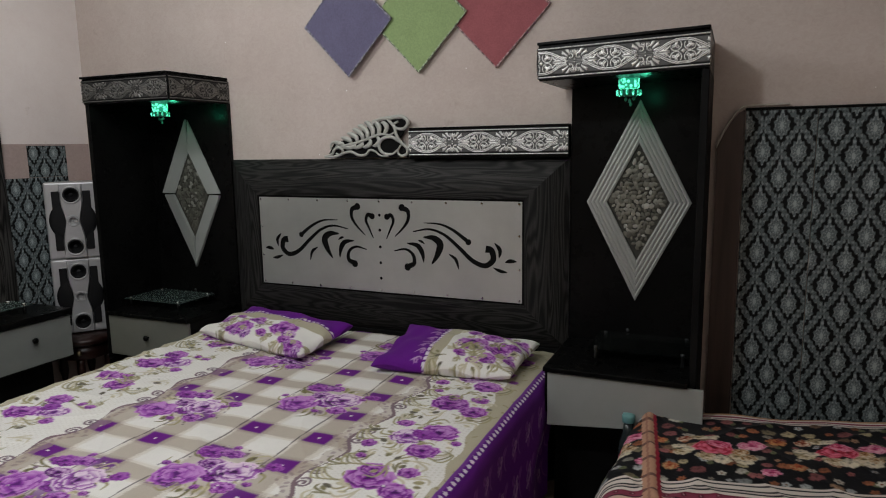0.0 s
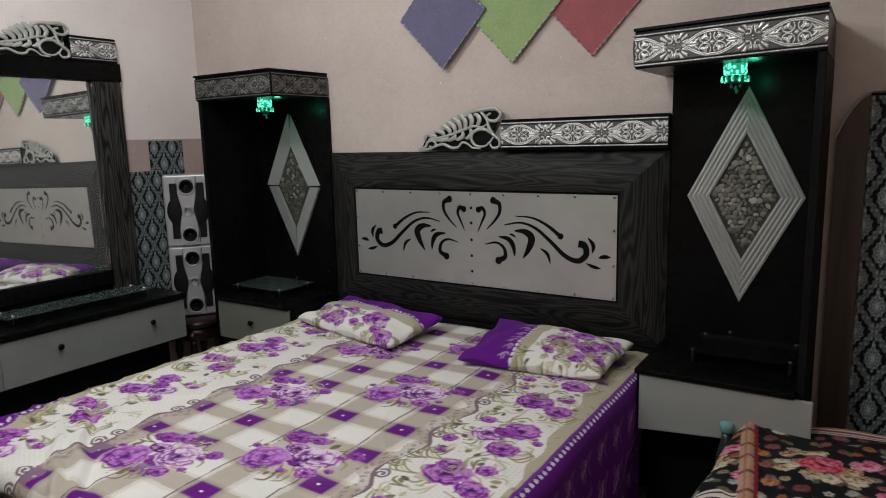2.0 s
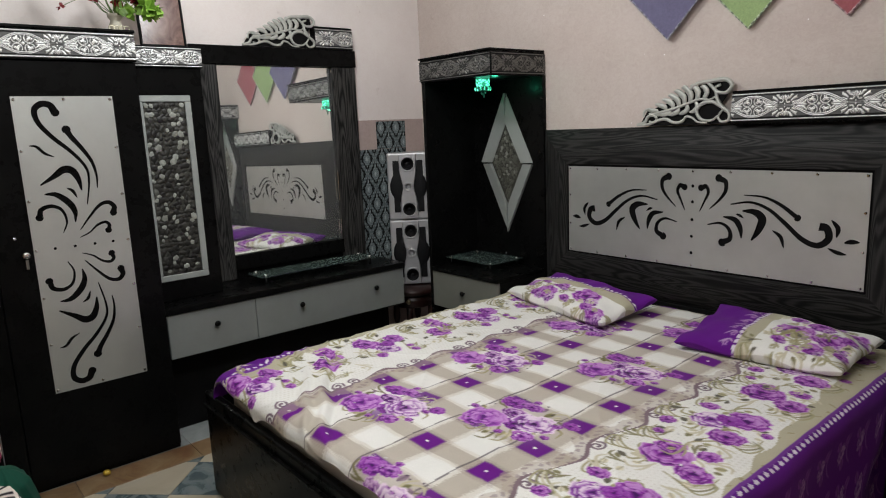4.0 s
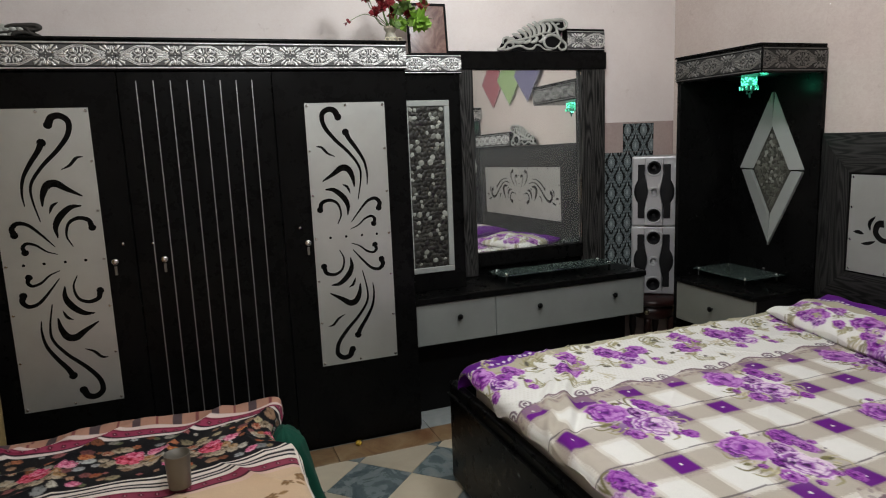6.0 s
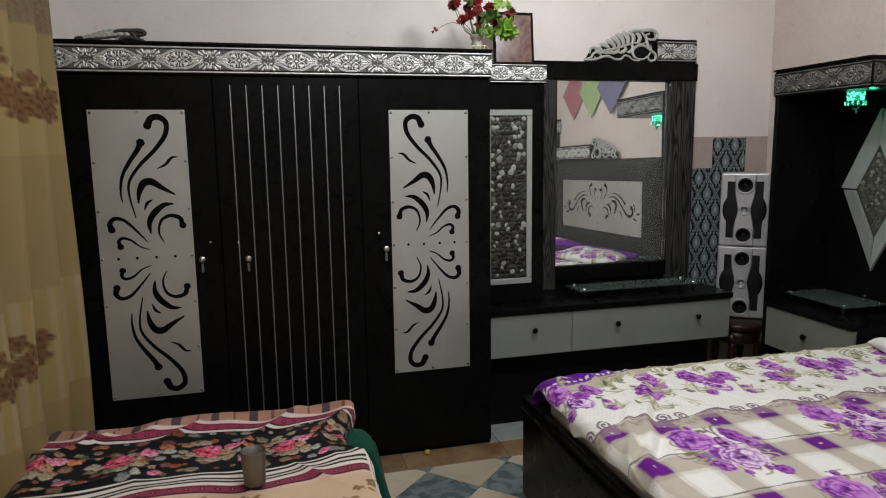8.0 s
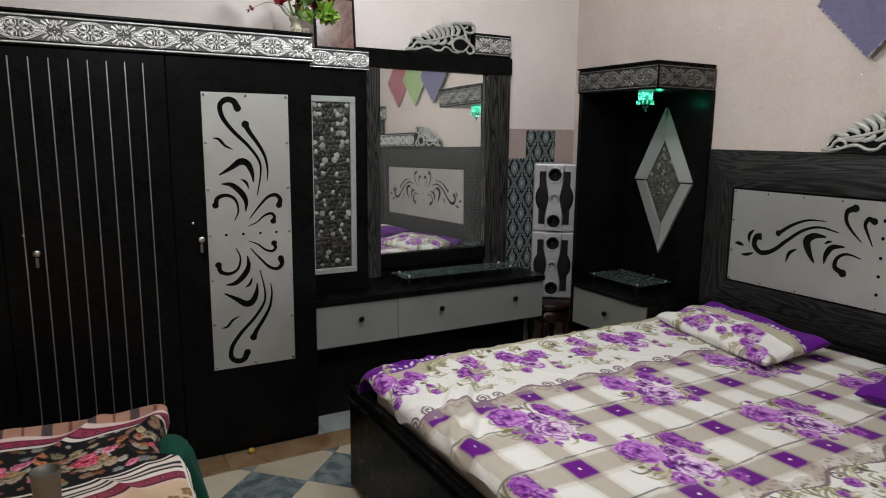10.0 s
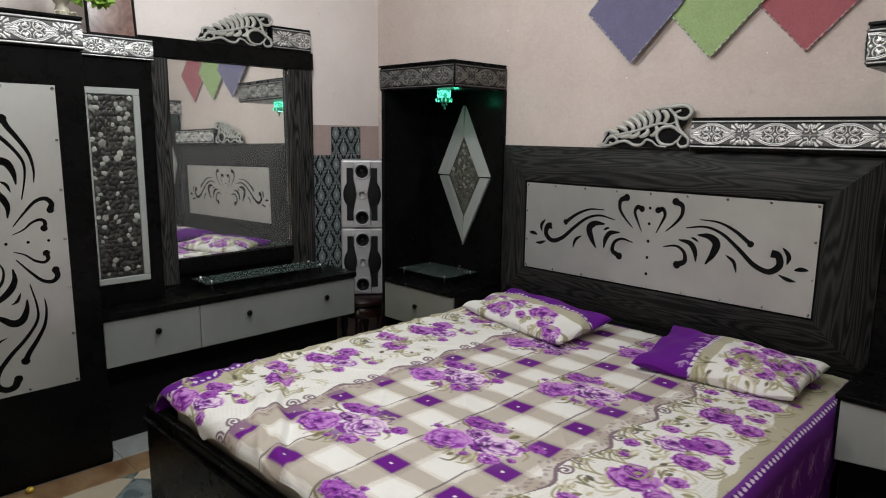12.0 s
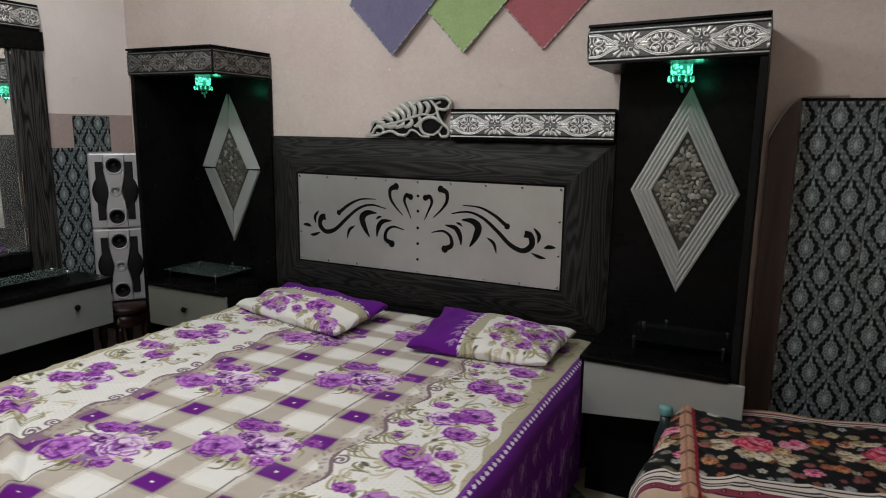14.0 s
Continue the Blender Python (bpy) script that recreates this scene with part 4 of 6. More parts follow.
def rose_bunch(c, x, y):
    """A lilac rose, a deep purple one above it and a pale open one, with buds and olive sprigs."""
    tones = (hexcol("a59e76"), hexcol("c4bc9c"), hexcol("7d7852"), MAUVE)
    c.fill(np.exp(-(((c.U - x) / 0.12) ** 2 + ((c.V - y) / 0.10) ** 2)) * 0.9, hexcol("efe6ea"), 0.55)
    for k, a0 in enumerate((-1.9, -2.3, -1.5, -1.0, 0.9, 0.55, 0.2, -0.5, 2.6, 3.4)):
        sprig(c, x + 0.085 * math.cos(a0), y + 0.075 * math.sin(a0), c.rng.uniform(0.075, 0.12), a0 + c.rng.uniform(-0.3, 0.3), tones[k % 3])
    for k in range(16):
        a = c.rng.uniform(0, 6.28)
        c.leaf(x + 0.135 * math.cos(a), y + 0.12 * math.sin(a), c.rng.uniform(0.03, 0.055), a + c.rng.uniform(-0.6, 0.6), tones[k % 4])
    c.rose(x - 0.085, y + 0.095, 0.062, DPUR, hexcol("8a2ba0"), hexcol("b36cc4"), 0.62)
    c.rose(x - 0.02, y + 0.112, 0.050, DPUR, hexcol("8a2ba0"), hexcol("c48ad0"), 0.6)
    c.rose(x - 0.03, y + 0.03, 0.05, hexcol("2e0546"), hexcol("7a1f90"), hexcol("d8b4dc"), 0.7)
    c.rose(x + 0.03, y - 0.03, 0.05, hexcol("2e0546"), hexcol("7a1f90"), hexcol("a65cbc"), 0.8)
    c.rose(x - 0.082, y - 0.066, 0.084, hexcol("5a1476"), hexcol("a24cb8"), LIL, 0.9)
    c.rose(x + 0.078, y + 0.018, 0.084, hexcol("38064e"), hexcol("a860bc"), PALE, 0.85)
    c.rose(x + 0.108, y - 0.080, 0.044, DPUR, PUR, LIL, 0.75)
    c.rose(x + 0.175, y + 0.085, 0.034, DPUR, PUR, hexcol("b06cc2"), 0.8)
    for dx, dy in ((0.15, 0.05), (0.165, -0.035), (-0.03, 0.155), (-0.175, -0.02), (0.03, -0.11)):
        c.rose(x + dx, y + dy, 0.019, DPUR, PUR, LIL)
    for k in range(22):
        a, r = c.rng.uniform(0, 6.28), c.rng.uniform(0.12, 0.20)
        c.blossom(x + r * math.cos(a), y + r * 0.85 * math.sin(a), 0.0075, hexcol("4a3550") if k % 3 else hexcol("f4eef0"), hexcol("4a3550"), 4)


def border_curls(c, x, y, s):
    """Olive sprigs that hold a border flower, opening towards the hem."""
    tones = (hexcol("aaa47e"), hexcol("d3ccb2"), hexcol("8d8866"))
    for q in range(4):
        c.stroke([(x + s * (0.00 + 0.02 * q), y - 0.085 - 0.006 * q), (x + s * (0.07 + 0.02 * q), y - 0.10 - 0.008 * q), (x + s * (0.125 + 0.008 * q), y - 0.06), (x + s * (0.13 - 0.01 * q), y - 0.015 - 0.012 * q)], 0.0075, tones[q % 3])
    for q in range(5):
        a = -0.9 * s + q * 1.25 + c.rng.uniform(-0.25, 0.25)
        sprig(c, x + 0.075 * math.cos(a), y + 0.07 * math.sin(a), c.rng.uniform(0.06, 0.10), a + c.rng.uniform(-0.5, 0.5), tones[q % 3])
    for q in range(6):
        a = c.rng.uniform(0, 6.28)
        c.leaf(x + 0.115 * math.cos(a), y + 0.11 * math.sin(a), c.rng.uniform(0.028, 0.045), a, tones[q % 3] if q % 2 else hexcol("6a6658"))


def sheet_print():
    """The printed cotton: u across the bed, v along it (0 at the headboard)."""
    c = Cloth(1.17, 3.88, -2.32, -0.085, 0.0042, W_)
    U, V = c.U, c.V
    # checked middle: two tones of taupe with frayed edges
    pu, pv = 0.272, 0.2095
    du, dv = ((U - 1.95) / pu + 0.5) % 1 - 0.5, ((V + 1.525) / pv + 0.5) % 1 - 0.5
    fray = 0.012 * np.sin(U * 520) * np.sin(V * 190) + 0.012 * np.sin(V * 610 + U * 30)
    bu, bv = np.abs(du), np.abs(dv)
    mid = (np.abs(U - 2.39) < 0.56)
    for half, tone, k in ((0.255, hexcol("c9bda9"), 0.36), (0.18, TAUPE, 0.52)):
        c.fill(mid * np.clip((half + fray - bu) * 55 + 0.5, 0, 1), tone, k)
        c.fill(mid * np.clip((half + fray - bv) * 45 + 0.5, 0, 1), tone, k)
    hatch = mid * np.clip((0.29 - np.maximum(bu, bv)) * 12, 0, 1) * (0.5 + 0.5 * np.sin(U * 420) * np.sin(V * 420))
    c.fill(hatch, hexcol("8a6f86"), 0.45)
    for k in range(-1, 5):
        x = 1.95 + k * pu - 0.068
        c.fill((np.abs(U - x - 0.006 * np.sin(V * 9 + k)) < 0.0034) * mid, hexcol("5a5358"), 0.8)
    sq = mid * np.clip((1.04 + 0.5 * fray - np.maximum(bu * pu / 0.050, bv * pv / 0.042)) * 5, 0, 1)
    c.fill(sq, hexcol("6a0f86"))
    c.fill(mid * (np.hypot(bu * pu, bv * pv) < 0.006), W_)
    for x, y in ((2.10, -0.63), (2.10, -1.26), (2.165, -1.86), (2.575, -0.37), (2.575, -1.00), (2.578, -1.63), (2.585, -2.255)):
        rose_bunch(c, x, y)
    # scalloped edge of the middle and the flowered borders
    per = 0.318
    for s in (1, -1):
        side = s * (U - 2.39)
        lean = 0.0 if s > 0 else 0.125 * np.clip((V + 2.05) / 0.40, 0, 1) - 0.02
        swing = 2 * np.pi * (V + 1.075) / per
        wave = 0.497 + 0.024 * np.cos(swing) + 0.006 * np.sin(2 * swing)
        lace = (side < wave - 0.006) & (side > wave - 0.055 - 0.012 * np.cos(3 * swing))
        c.fill(lace, hexcol("b3a293"), 0.45)
        c.fill(lace & (np.sin(U * 150 + 2 * np.sin(V * 60)) * np.sin(V * 130) > 0.35), hexcol("8a7680"), 0.55)
        c.fill((side > wave), W_)
        dots = (np.hypot(((U * 1.0) / 0.017) % 1 - 0.5, (V / 0.017 + 0.5 * np.floor(U / 0.017)) % 1 - 0.5) < 0.2) & (side > wave + 0.03)
        c.fill(dots, hexcol("cfcabb"), 0.35)
        c.fill(np.abs(side - wave) < 0.0055 + 0.003 * np.sin(swing), hexcol("857078"))
        for k in range(8):
            for off in (-0.040, 0.040):
                y = -0.916 + (k - 3) * -per + off - 0.0
                x = 2.39 + s * 0.503
                turn = 1 if off > 0 else -1
                ring = [(x + s * (0.004 + 0.027 * (1 - 0.075 * q)) * math.cos(q * 0.8 - 2.2), y + turn * 0.027 * (1 - 0.075 * q) * math.sin(q * 0.8 - 2.2)) for q in range(13)]
                c.stroke(ring, 0.0075, hexcol("7d6a76"), False)
        inner = np.clip(0.825 + 0.09 * (-0.79 - V), 0.78, 0.905) if s > 0 else 0.86 + lean
        inner = inner + 0.010 * np.sin(V * 2 * np.pi / 0.21)
        c.fill(side > inner, BEIGE)
        c.fill((side > inner) & (np.sin(U * 75 + 3 * np.sin(V * 31)) * np.sin(V * 52 + np.sin(U * 40)) > 0.90), hexcol("9d946f"), 0.8)
        rim = 0.905 if s > 0 else 0.925 + lean
        c.fill(side > rim, hexcol("7a3c9c"))
        c.fill(side > rim + 0.009, hexcol("64108a"))
        bead = np.hypot((side - rim - 0.021) / 0.0085, ((V / 0.031) % 1 - 0.5) * 0.031 / 0.0095) < 1
        c.fill(bead, hexcol("e6dcea"))
        spots_a = ((0.674, -0.855, 0.066, LIL), (0.79, -0.90, 0.048, LIL), (0.775, -0.785, 0.032, LIL), (0.66, -0.80, 0.04, LIL))
        spots_b = ((0.658, -1.185, 0.056, PALE), (0.743, -1.11, 0.060, LIL), (0.752, -1.265, 0.050, LIL), (0.70, -1.145, 0.036, hexcol("a65cbc")), (0.553, -1.277, 0.026, LIL), (0.60, -1.085, 0.030, LIL), (0.575, -1.366, 0.018, LIL), (0.835, -1.175, 0.018, LIL))
        if s < 0:
            spots_a = ((0.751, -1.179, 0.058, LIL), (0.885, -1.116, 0.048, LIL), (0.80, -1.10, 0.03, LIL))
            spots_b = ((0.848, -1.544, 0.060, LIL), (0.730, -1.50, 0.056, PALE), (0.835, -1.402, 0.048, LIL), (0.79, -1.47, 0.034, hexcol("a65cbc")), (0.668, -1.574, 0.026, LIL), (0.64, -1.41, 0.022, LIL), (0.70, -1.40, 0.018, LIL))
        for k in range(-2, 3):
            for group in (spots_a, spots_b):
                gx, gy = 2.39 + s * group[0][0], group[0][1] + 0.632 * k
                if not -2.45 < gy < 0.05:
                    continue
                border_curls(c, gx + s * 0.05, gy - 0.01, s)
                border_curls(c, gx - s * 0.03, gy + 0.05, -s)
                border_curls(c, gx + s * 0.02, gy - 0.13, -s)
                for x, y, r, lip in group:
                    c.rose(2.39 + s * x, y + 0.632 * k, r * 1.25, DPUR, hexcol("a050b8") if lip is PALE else PUR, lip, 0.84)
                for q in range(6):
                    c.blossom(gx + c.rng.uniform(-0.16, 0.14), gy + c.rng.uniform(-0.15, 0.15), 0.006, hexcol("5a4a5c"), hexcol("5a4a5c"), 4)
        if s > 0:
            # paler blossoms and sprays woven down the purple hem
            for k in range(13):
                y = -0.10 - k * 0.178
                for x, r in ((3.445, 0.034), (3.60, 0.040), (3.74, 0.034)):
                    yy = y - 0.09 * (x > 3.5)
                    c.rose(x, yy, r, hexcol("5c1480"), hexcol("8c54a8"), hexcol("b892c6"), 0.85)
                    for w in (0.6, 2.4, 4.0):
                        c.leaf(x + 1.4 * r * math.cos(w), yy + 1.4 * r * math.sin(w), 0.05, w, hexcol("7e3c9a"))
                    c.stroke([(x - 0.05, yy + 0.06), (x - 0.01, yy + 0.045), (x + 0.03, yy + 0.07), (x + 0.05, yy + 0.10)], 0.006, hexcol("8a4ca4"))
    return c


SC = sheet_print()
U, V = SC.U, SC.V
# drape: u along the cloth's width becomes x and a fall at both sides
XL, XR, YF, R = 1.39, 3.285, -2.150, 0.055


def fall(d):
    """Distance past an edge to (outward, down) round a soft edge."""
    a = np.clip(d / R, 0, math.pi / 2)
    extra = np.clip(d - R * math.pi / 2, 0, None)
    return R * np.sin(a), R * (1 - np.cos(a)) + extra


lx, lz = fall(np.clip(XL - U, 0, None))
rx, rz = fall(np.clip(U - XR, 0, None))
fx, fz = fall(np.clip(YF - V, 0, None))
X = np.clip(U, XL, XR) - lx + rx
Y = np.clip(V, YF, None) - fx
wr = 0.0025 * np.sin(U * 11 + 2 * np.sin(V * 5)) * np.sin(V * 9 + 1.5 * np.sin(U * 4)) + 0.002 * np.sin(U * 31 + V * 17) * np.sin(V * 23)
run = V + 1.75 + 0.58 * (U - 1.5) + 0.01 * np.sin(U * 21)
reach = np.exp(-((U - 1.93) / 0.37) ** 4)
crease = reach * (0.015 * np.exp(-(run / 0.026) ** 2) - 0.012 * np.exp(-((run - 0.04) / 0.02) ** 2) + 0.016 * np.exp(-((run + 0.075) / 0.022) ** 2))
crease += 0.012 * np.exp(-((V + 2.0 - 0.9 * (U - 1.42)) / 0.02) ** 2) * np.exp(-((U - 1.45) / 0.12) ** 2)
crease += 0.010 * np.exp(-((V + 1.85 - 0.5 * (U - 1.42)) / 0.018) ** 2) * np.exp(-((U - 1.45) / 0.10) ** 2)
ripple = np.exp(-((U - 1.425) / 0.05) ** 2) * (0.011 + 0.005 * np.sin(V * 29 + 2 * np.sin(V * 9)))
wr = wr + 0.007 * (1 - np.abs(np.sin(V * 19 + 6 * U + 1.5 * np.sin(V * 7)))) ** 4 * np.exp(-((U - 1.42) / 0.16) ** 2) + 0.005 * (1 - np.abs(np.sin(V * 13 - 9 * U + np.sin(U * 8)))) ** 5 * np.exp(-((U - 1.7) / 0.35) ** 2)
wr = wr + 0.004 * (1 - np.abs(np.sin(U * 7 + 3 * V + np.sin(V * 4)))) ** 6
Z = 0.636 + wr + crease + ripple - np.minimum(lz, 0.10) - rz - np.minimum(fz, 0.056 + 0.009 * np.sin(U * 6.5 + 1.0) + 0.006 * np.sin(U * 29) + 0.035 * np.exp(-((U - 1.75) / 0.045) ** 2))
Z -= 0.03 * np.exp(-(((U - 1.25) / 0.12) ** 2 + ((V + 2.2) / 0.12) ** 2))
down = np.clip(rz / 0.5, 0, 1)
hang = np.clip(rz / 0.32, 0, 1)
Y = Y - 0.30 * hang * np.clip((V + 1.3) / 0.9, 0, 1)
X = X + hang * (0.022 * np.sin(V * 9 + 1.2 * np.sin(V * 4) + 0.8 * hang) + 0.004)
sheet = thing("bedsheet", (2.3, -1.1, 0.64), "white and taupe checked bedsheet printed with purple roses", "bedsheet")
P = np.stack([X, Y, Z], -1)
cut = int(np.searchsorted(SC.u, 3.295))
mesh_part("sheet_top", grid_mesh("sheet_top", P[:, :cut + 1], SC.C[:, :cut + 1]), PRINT, sheet, "", True)
mesh_part("side_drop", grid_mesh("side_drop", P[:, cut:], SC.C[:, cut:]), PRINT, sheet, "deep purple hanging side with a white bead line", True)


def pillow(corners, z, thick, tilt, paint, label):
    """A soft pillow over four corners (x, y), first edge at the left, going round."""
    n, mm = 130, 90
    c = Cloth(0, 0.72, 0, 0.48, 0.0055, W_)
    paint(c)
    h, w = c.U.shape
    s, t = c.U / c.U.max(), c.V / c.V.max()
    a, b, d, e = (np.array(p) for p in corners)
    # pinch the sides in a little and pull the corners out
    bx, by = 2 * s - 1, 2 * t - 1
    sx = s + 0.025 * bx * (by ** 2 - 1) * np.abs(bx)
    sy = t + 0.035 * by * (bx ** 2 - 1) * np.abs(by)
    P2 = ((1 - sx) * (1 - sy))[..., None] * a + (sx * (1 - sy))[..., None] * b + (sx * sy)[..., None] * d + ((1 - sx) * sy)[..., None] * e
    f = (np.clip(1 - np.abs(bx) ** 2.6, 0, 1) * np.clip(1 - np.abs(by) ** 2.4, 0, 1)) ** 0.45
    wr = 0.007 * np.sin(9 * s + 5 * t) * np.sin(13 * t + 3 * s) + 0.003 * np.sin(31 * s - 11 * t)
    top = z + tilt * t + thick * f + wr * f + 0.012 * (1 - f) * np.sin(14 * (s + t))
    bot = np.maximum(z + tilt * t - thick * 0.45 * f - tilt * f, 0.6405)
    bot[0, :], bot[-1, :], bot[:, 0], bot[:, -1] = top[0, :], top[-1, :], top[:, 0], top[:, -1]
    body = thing("pillow", (float(P2[..., 0].mean()), float(P2[..., 1].mean()), 0.64), label, "pillow", "pillows on the bed")
    mesh_part("pillow_front", grid_mesh("pillow_front", np.dstack([P2, top]), c.C), PRINT, body, "", True)
    mesh_part("pillow_back", grid_mesh("pillow_back", np.dstack([P2, bot])[:, ::-1], c.C[:, ::-1]), PRINT, body, "", True)


def single_roses(c, spots):
    """Separate roses on white with olive curls and small leaves between."""
    for x, y, r in spots:
        for k in range(4):
            a = c.rng.uniform(0, 6.28)
            sprig(c, x + 0.8 * r * math.cos(a), y + 0.8 * r * math.sin(a), 0.9 * r + 0.02, a + c.rng.uniform(-0.4, 0.4), (hexcol("b5af8e"), hexcol("d3ccb2"), hexcol("9a9478"))[k % 3])
        c.rose(x, y, r, DPUR, PUR, LIL, 0.85)
        c.rose(x + 0.7 * r, y - 0.5 * r, r * 0.5, DPUR, hexcol("a65cbc"), PALE, 0.85)


def paint_a(c):
    c.fill(c.V > 0.225, BEIGE)
    c.fill(c.V > 0.300, hexcol("66108c"))
    c.fill(np.hypot((c.U / 0.03) % 1 - 0.5, (c.V - 0.312) / 0.022) < 0.36, hexcol("e6dcea"))
    single_roses(c, ((0.07, 0.16, 0.060), (0.26, 0.075, 0.075), (0.20, 0.06, 0.045), (0.29, 0.19, 0.058), (0.50, 0.16, 0.088), (0.63, 0.045, 0.062), (0.56, 0.07, 0.04), (0.16, 0.20, 0.035), (0.40, 0.07, 0.035)))


def paint_b(c):
    c.fill(c.U < 0.34, BEIGE)
    c.fill(c.U < 0.275, hexcol("641088"))
    c.fill(np.hypot((c.V / 0.03) % 1 - 0.5, (c.U - 0.270) / 0.024) < 0.40, hexcol("e6dcea"))
    for k in range(9):
        c.blossom(0.225 + 0.015 * (k % 2), 0.03 + k * 0.054, 0.017, hexcol("b98ac6"), hexcol("641088"))
        c.stroke([(0.20, 0.03 + k * 0.054), (0.235, 0.05 + k * 0.054), (0.255, 0.04 + k * 0.054)], 0.006, hexcol("c9a8cf"))
    single_roses(c, ((0.455, 0.235, 0.088), (0.605, 0.215, 0.082), (0.53, 0.335, 0.060), (0.57, 0.10, 0.050), (0.66, 0.36, 0.050), (0.42, 0.39, 0.04), (0.56, 0.43, 0.04), (0.50, 0.07, 0.035), (0.68, 0.12, 0.035), (0.42, 0.12, 0.035), (0.67, 0.27, 0.035)))
    for k in range(2):
        border_curls(c, 0.44 + 0.15 * k, 0.09 + 0.05 * k, 1 if k % 2 else -1)
    c.stroke([(0.36, 0.20), (0.40, 0.14), (0.46, 0.20), (0.50, 0.12)], 0.01, OLIVE)


pillow(((1.425, -0.485), (2.222, -0.665), (2.262, -0.255), (1.485, -0.115)), 0.668, 0.058, 0.046, paint_a, "cream pillow printed with purple roses and a purple edge")
pillow(((2.590, -0.656), (3.225, -0.578), (3.245, -0.19), (2.52, -0.115)), 0.668, 0.060, 0.036, paint_b, "purple-ended pillow printed with roses")

# ---- cots with folded quilts ----
Q_BLACK, Q_SAND = hexcol("0b0a10"), hexcol("d2b698")
Q_ORANGE, Q_LEAF = hexcol("b85a3a"), hexcol("62684a")


def floral_band(c, u0, u1, v0, v1, scale=1.0, size=1.0):
    """Dark ground with pink roses among yellow petals, strewn with small blossoms; v is across the band."""
    rng = c.rng
    c.fill((c.V > v0) & (c.V < v1) & (c.U > u0) & (c.U < u1), Q_BLACK)
    c.fill((c.V > v0) & (c.V < v1) & (np.sin(c.U * 210 + 3 * np.sin(c.V * 90)) * np.sin(c.V * 190 + 2 * np.sin(c.U * 70)) > 0.72), hexcol("3a3c42"), 0.16)
    small = (hexcol("ece6d6"), hexcol("d9c9a0"), hexcol("cf8058"), hexcol("d4d8d8"), hexcol("c87a7a"), hexcol("c9a080"))
    pitch = 0.062
    for j in range(int((v1 - v0) / pitch) + 1):
        for i in range(int((u1 - u0) / pitch) + 1):
            x = u0 + (i + 0.5 * (j % 2)) * pitch + rng.uniform(-0.018, 0.018)
            y = min(v1 - 0.016, v0 + 0.02 + j * pitch + rng.uniform(-0.016, 0.016))
            if rng.random() < 0.18:
                c.leaf(x + 0.02, y + 0.012, 0.038, rng.uniform(0, 6.28), Q_LEAF)
            tint = small[rng.integers(6)] * rng.uniform(0.35, 0.9)
            if rng.random() < 0.6:
                c.rose(x, y, rng.uniform(0.016, 0.027), tint * 0.3, tint * 0.8, tint, 0.85)
            else:
                c.blossom(x, y, rng.uniform(0.012, 0.020), tint, hexcol("7a4a2a"), int(rng.integers(4, 7)))
    per = 0.33 * scale
    yel, pale = (hexcol("7d6a50"), hexcol("c4b49c")) if size < 1 else (hexcol("c2a878"), hexcol("eee2c8"))
    for k in range(int((u1 - u0) / per) + 1):
        x, y = u0 + (k + 0.45) * per, (v0 + v1) / 2 + (0.02 if k % 2 else -0.015)
        for dx, dy, r, col in ((-0.10, -0.085, 0.036, Q_ORANGE), (-0.055, -0.105, 0.040, yel), (-0.015, -0.10, 0.034, pale), (-0.115, -0.01, 0.030, pale), (-0.10, 0.045, 0.036, yel), (-0.075, 0.02, 0.034, pale), (-0.02, 0.075, 0.040, yel), (0.03, 0.085, 0.038, pale), (0.075, 0.05, 0.042, yel), (0.10, 0.085, 0.036, pale), (0.085, 0.01, 0.036, hexcol("c98a4a")), (0.115, 0.055, 0.034, hexcol("b98a50"))):
            c.rose(x + dx * size, y + dy * size, r * 0.88 * size, col * 0.25, col * 0.85, pale, 0.85)
        c.rose(x, y, 0.068 * size, hexcol("6c0620"), hexcol("c4163e"), hexcol("ec7a94"), 0.82)
        c.rose(x + 0.015, y - 0.045 * size, 0.045 * size, hexcol("9a1038"), hexcol("da3470"), hexcol("f2a8bc"), 0.7)
        c.rose(x + 0.125 * size, y - 0.045 * size, 0.050 * size, hexcol("8c1c48"), hexcol("dc5a8c"), hexcol("f4bccc"), 0.75)
        c.rose(x + 0.18 * size, y + 0.13 * scale, 0.034 * size, hexcol("8c1c48"), hexcol("dc5a8c"), hexcol("f4bccc"), 0.75)
        c.rose(x - 0.13 * size, y + 0.12 * scale, 0.030 * size, hexcol("7a3010"), Q_ORANGE, yel, 0.8)
        c.rose(x - 0.19 * size, y - 0.07 * size, 0.036 * size, hexcol("7a3010"), Q_ORANGE, hexcol("e0a868"), 0.8)


def stripes(c, mask, v, v0, cols):
    for w, col in cols:
        c.fill(mask & (v >= v0) & (v < v0 + w), hexcol(col))
        v0 += w
    return v0


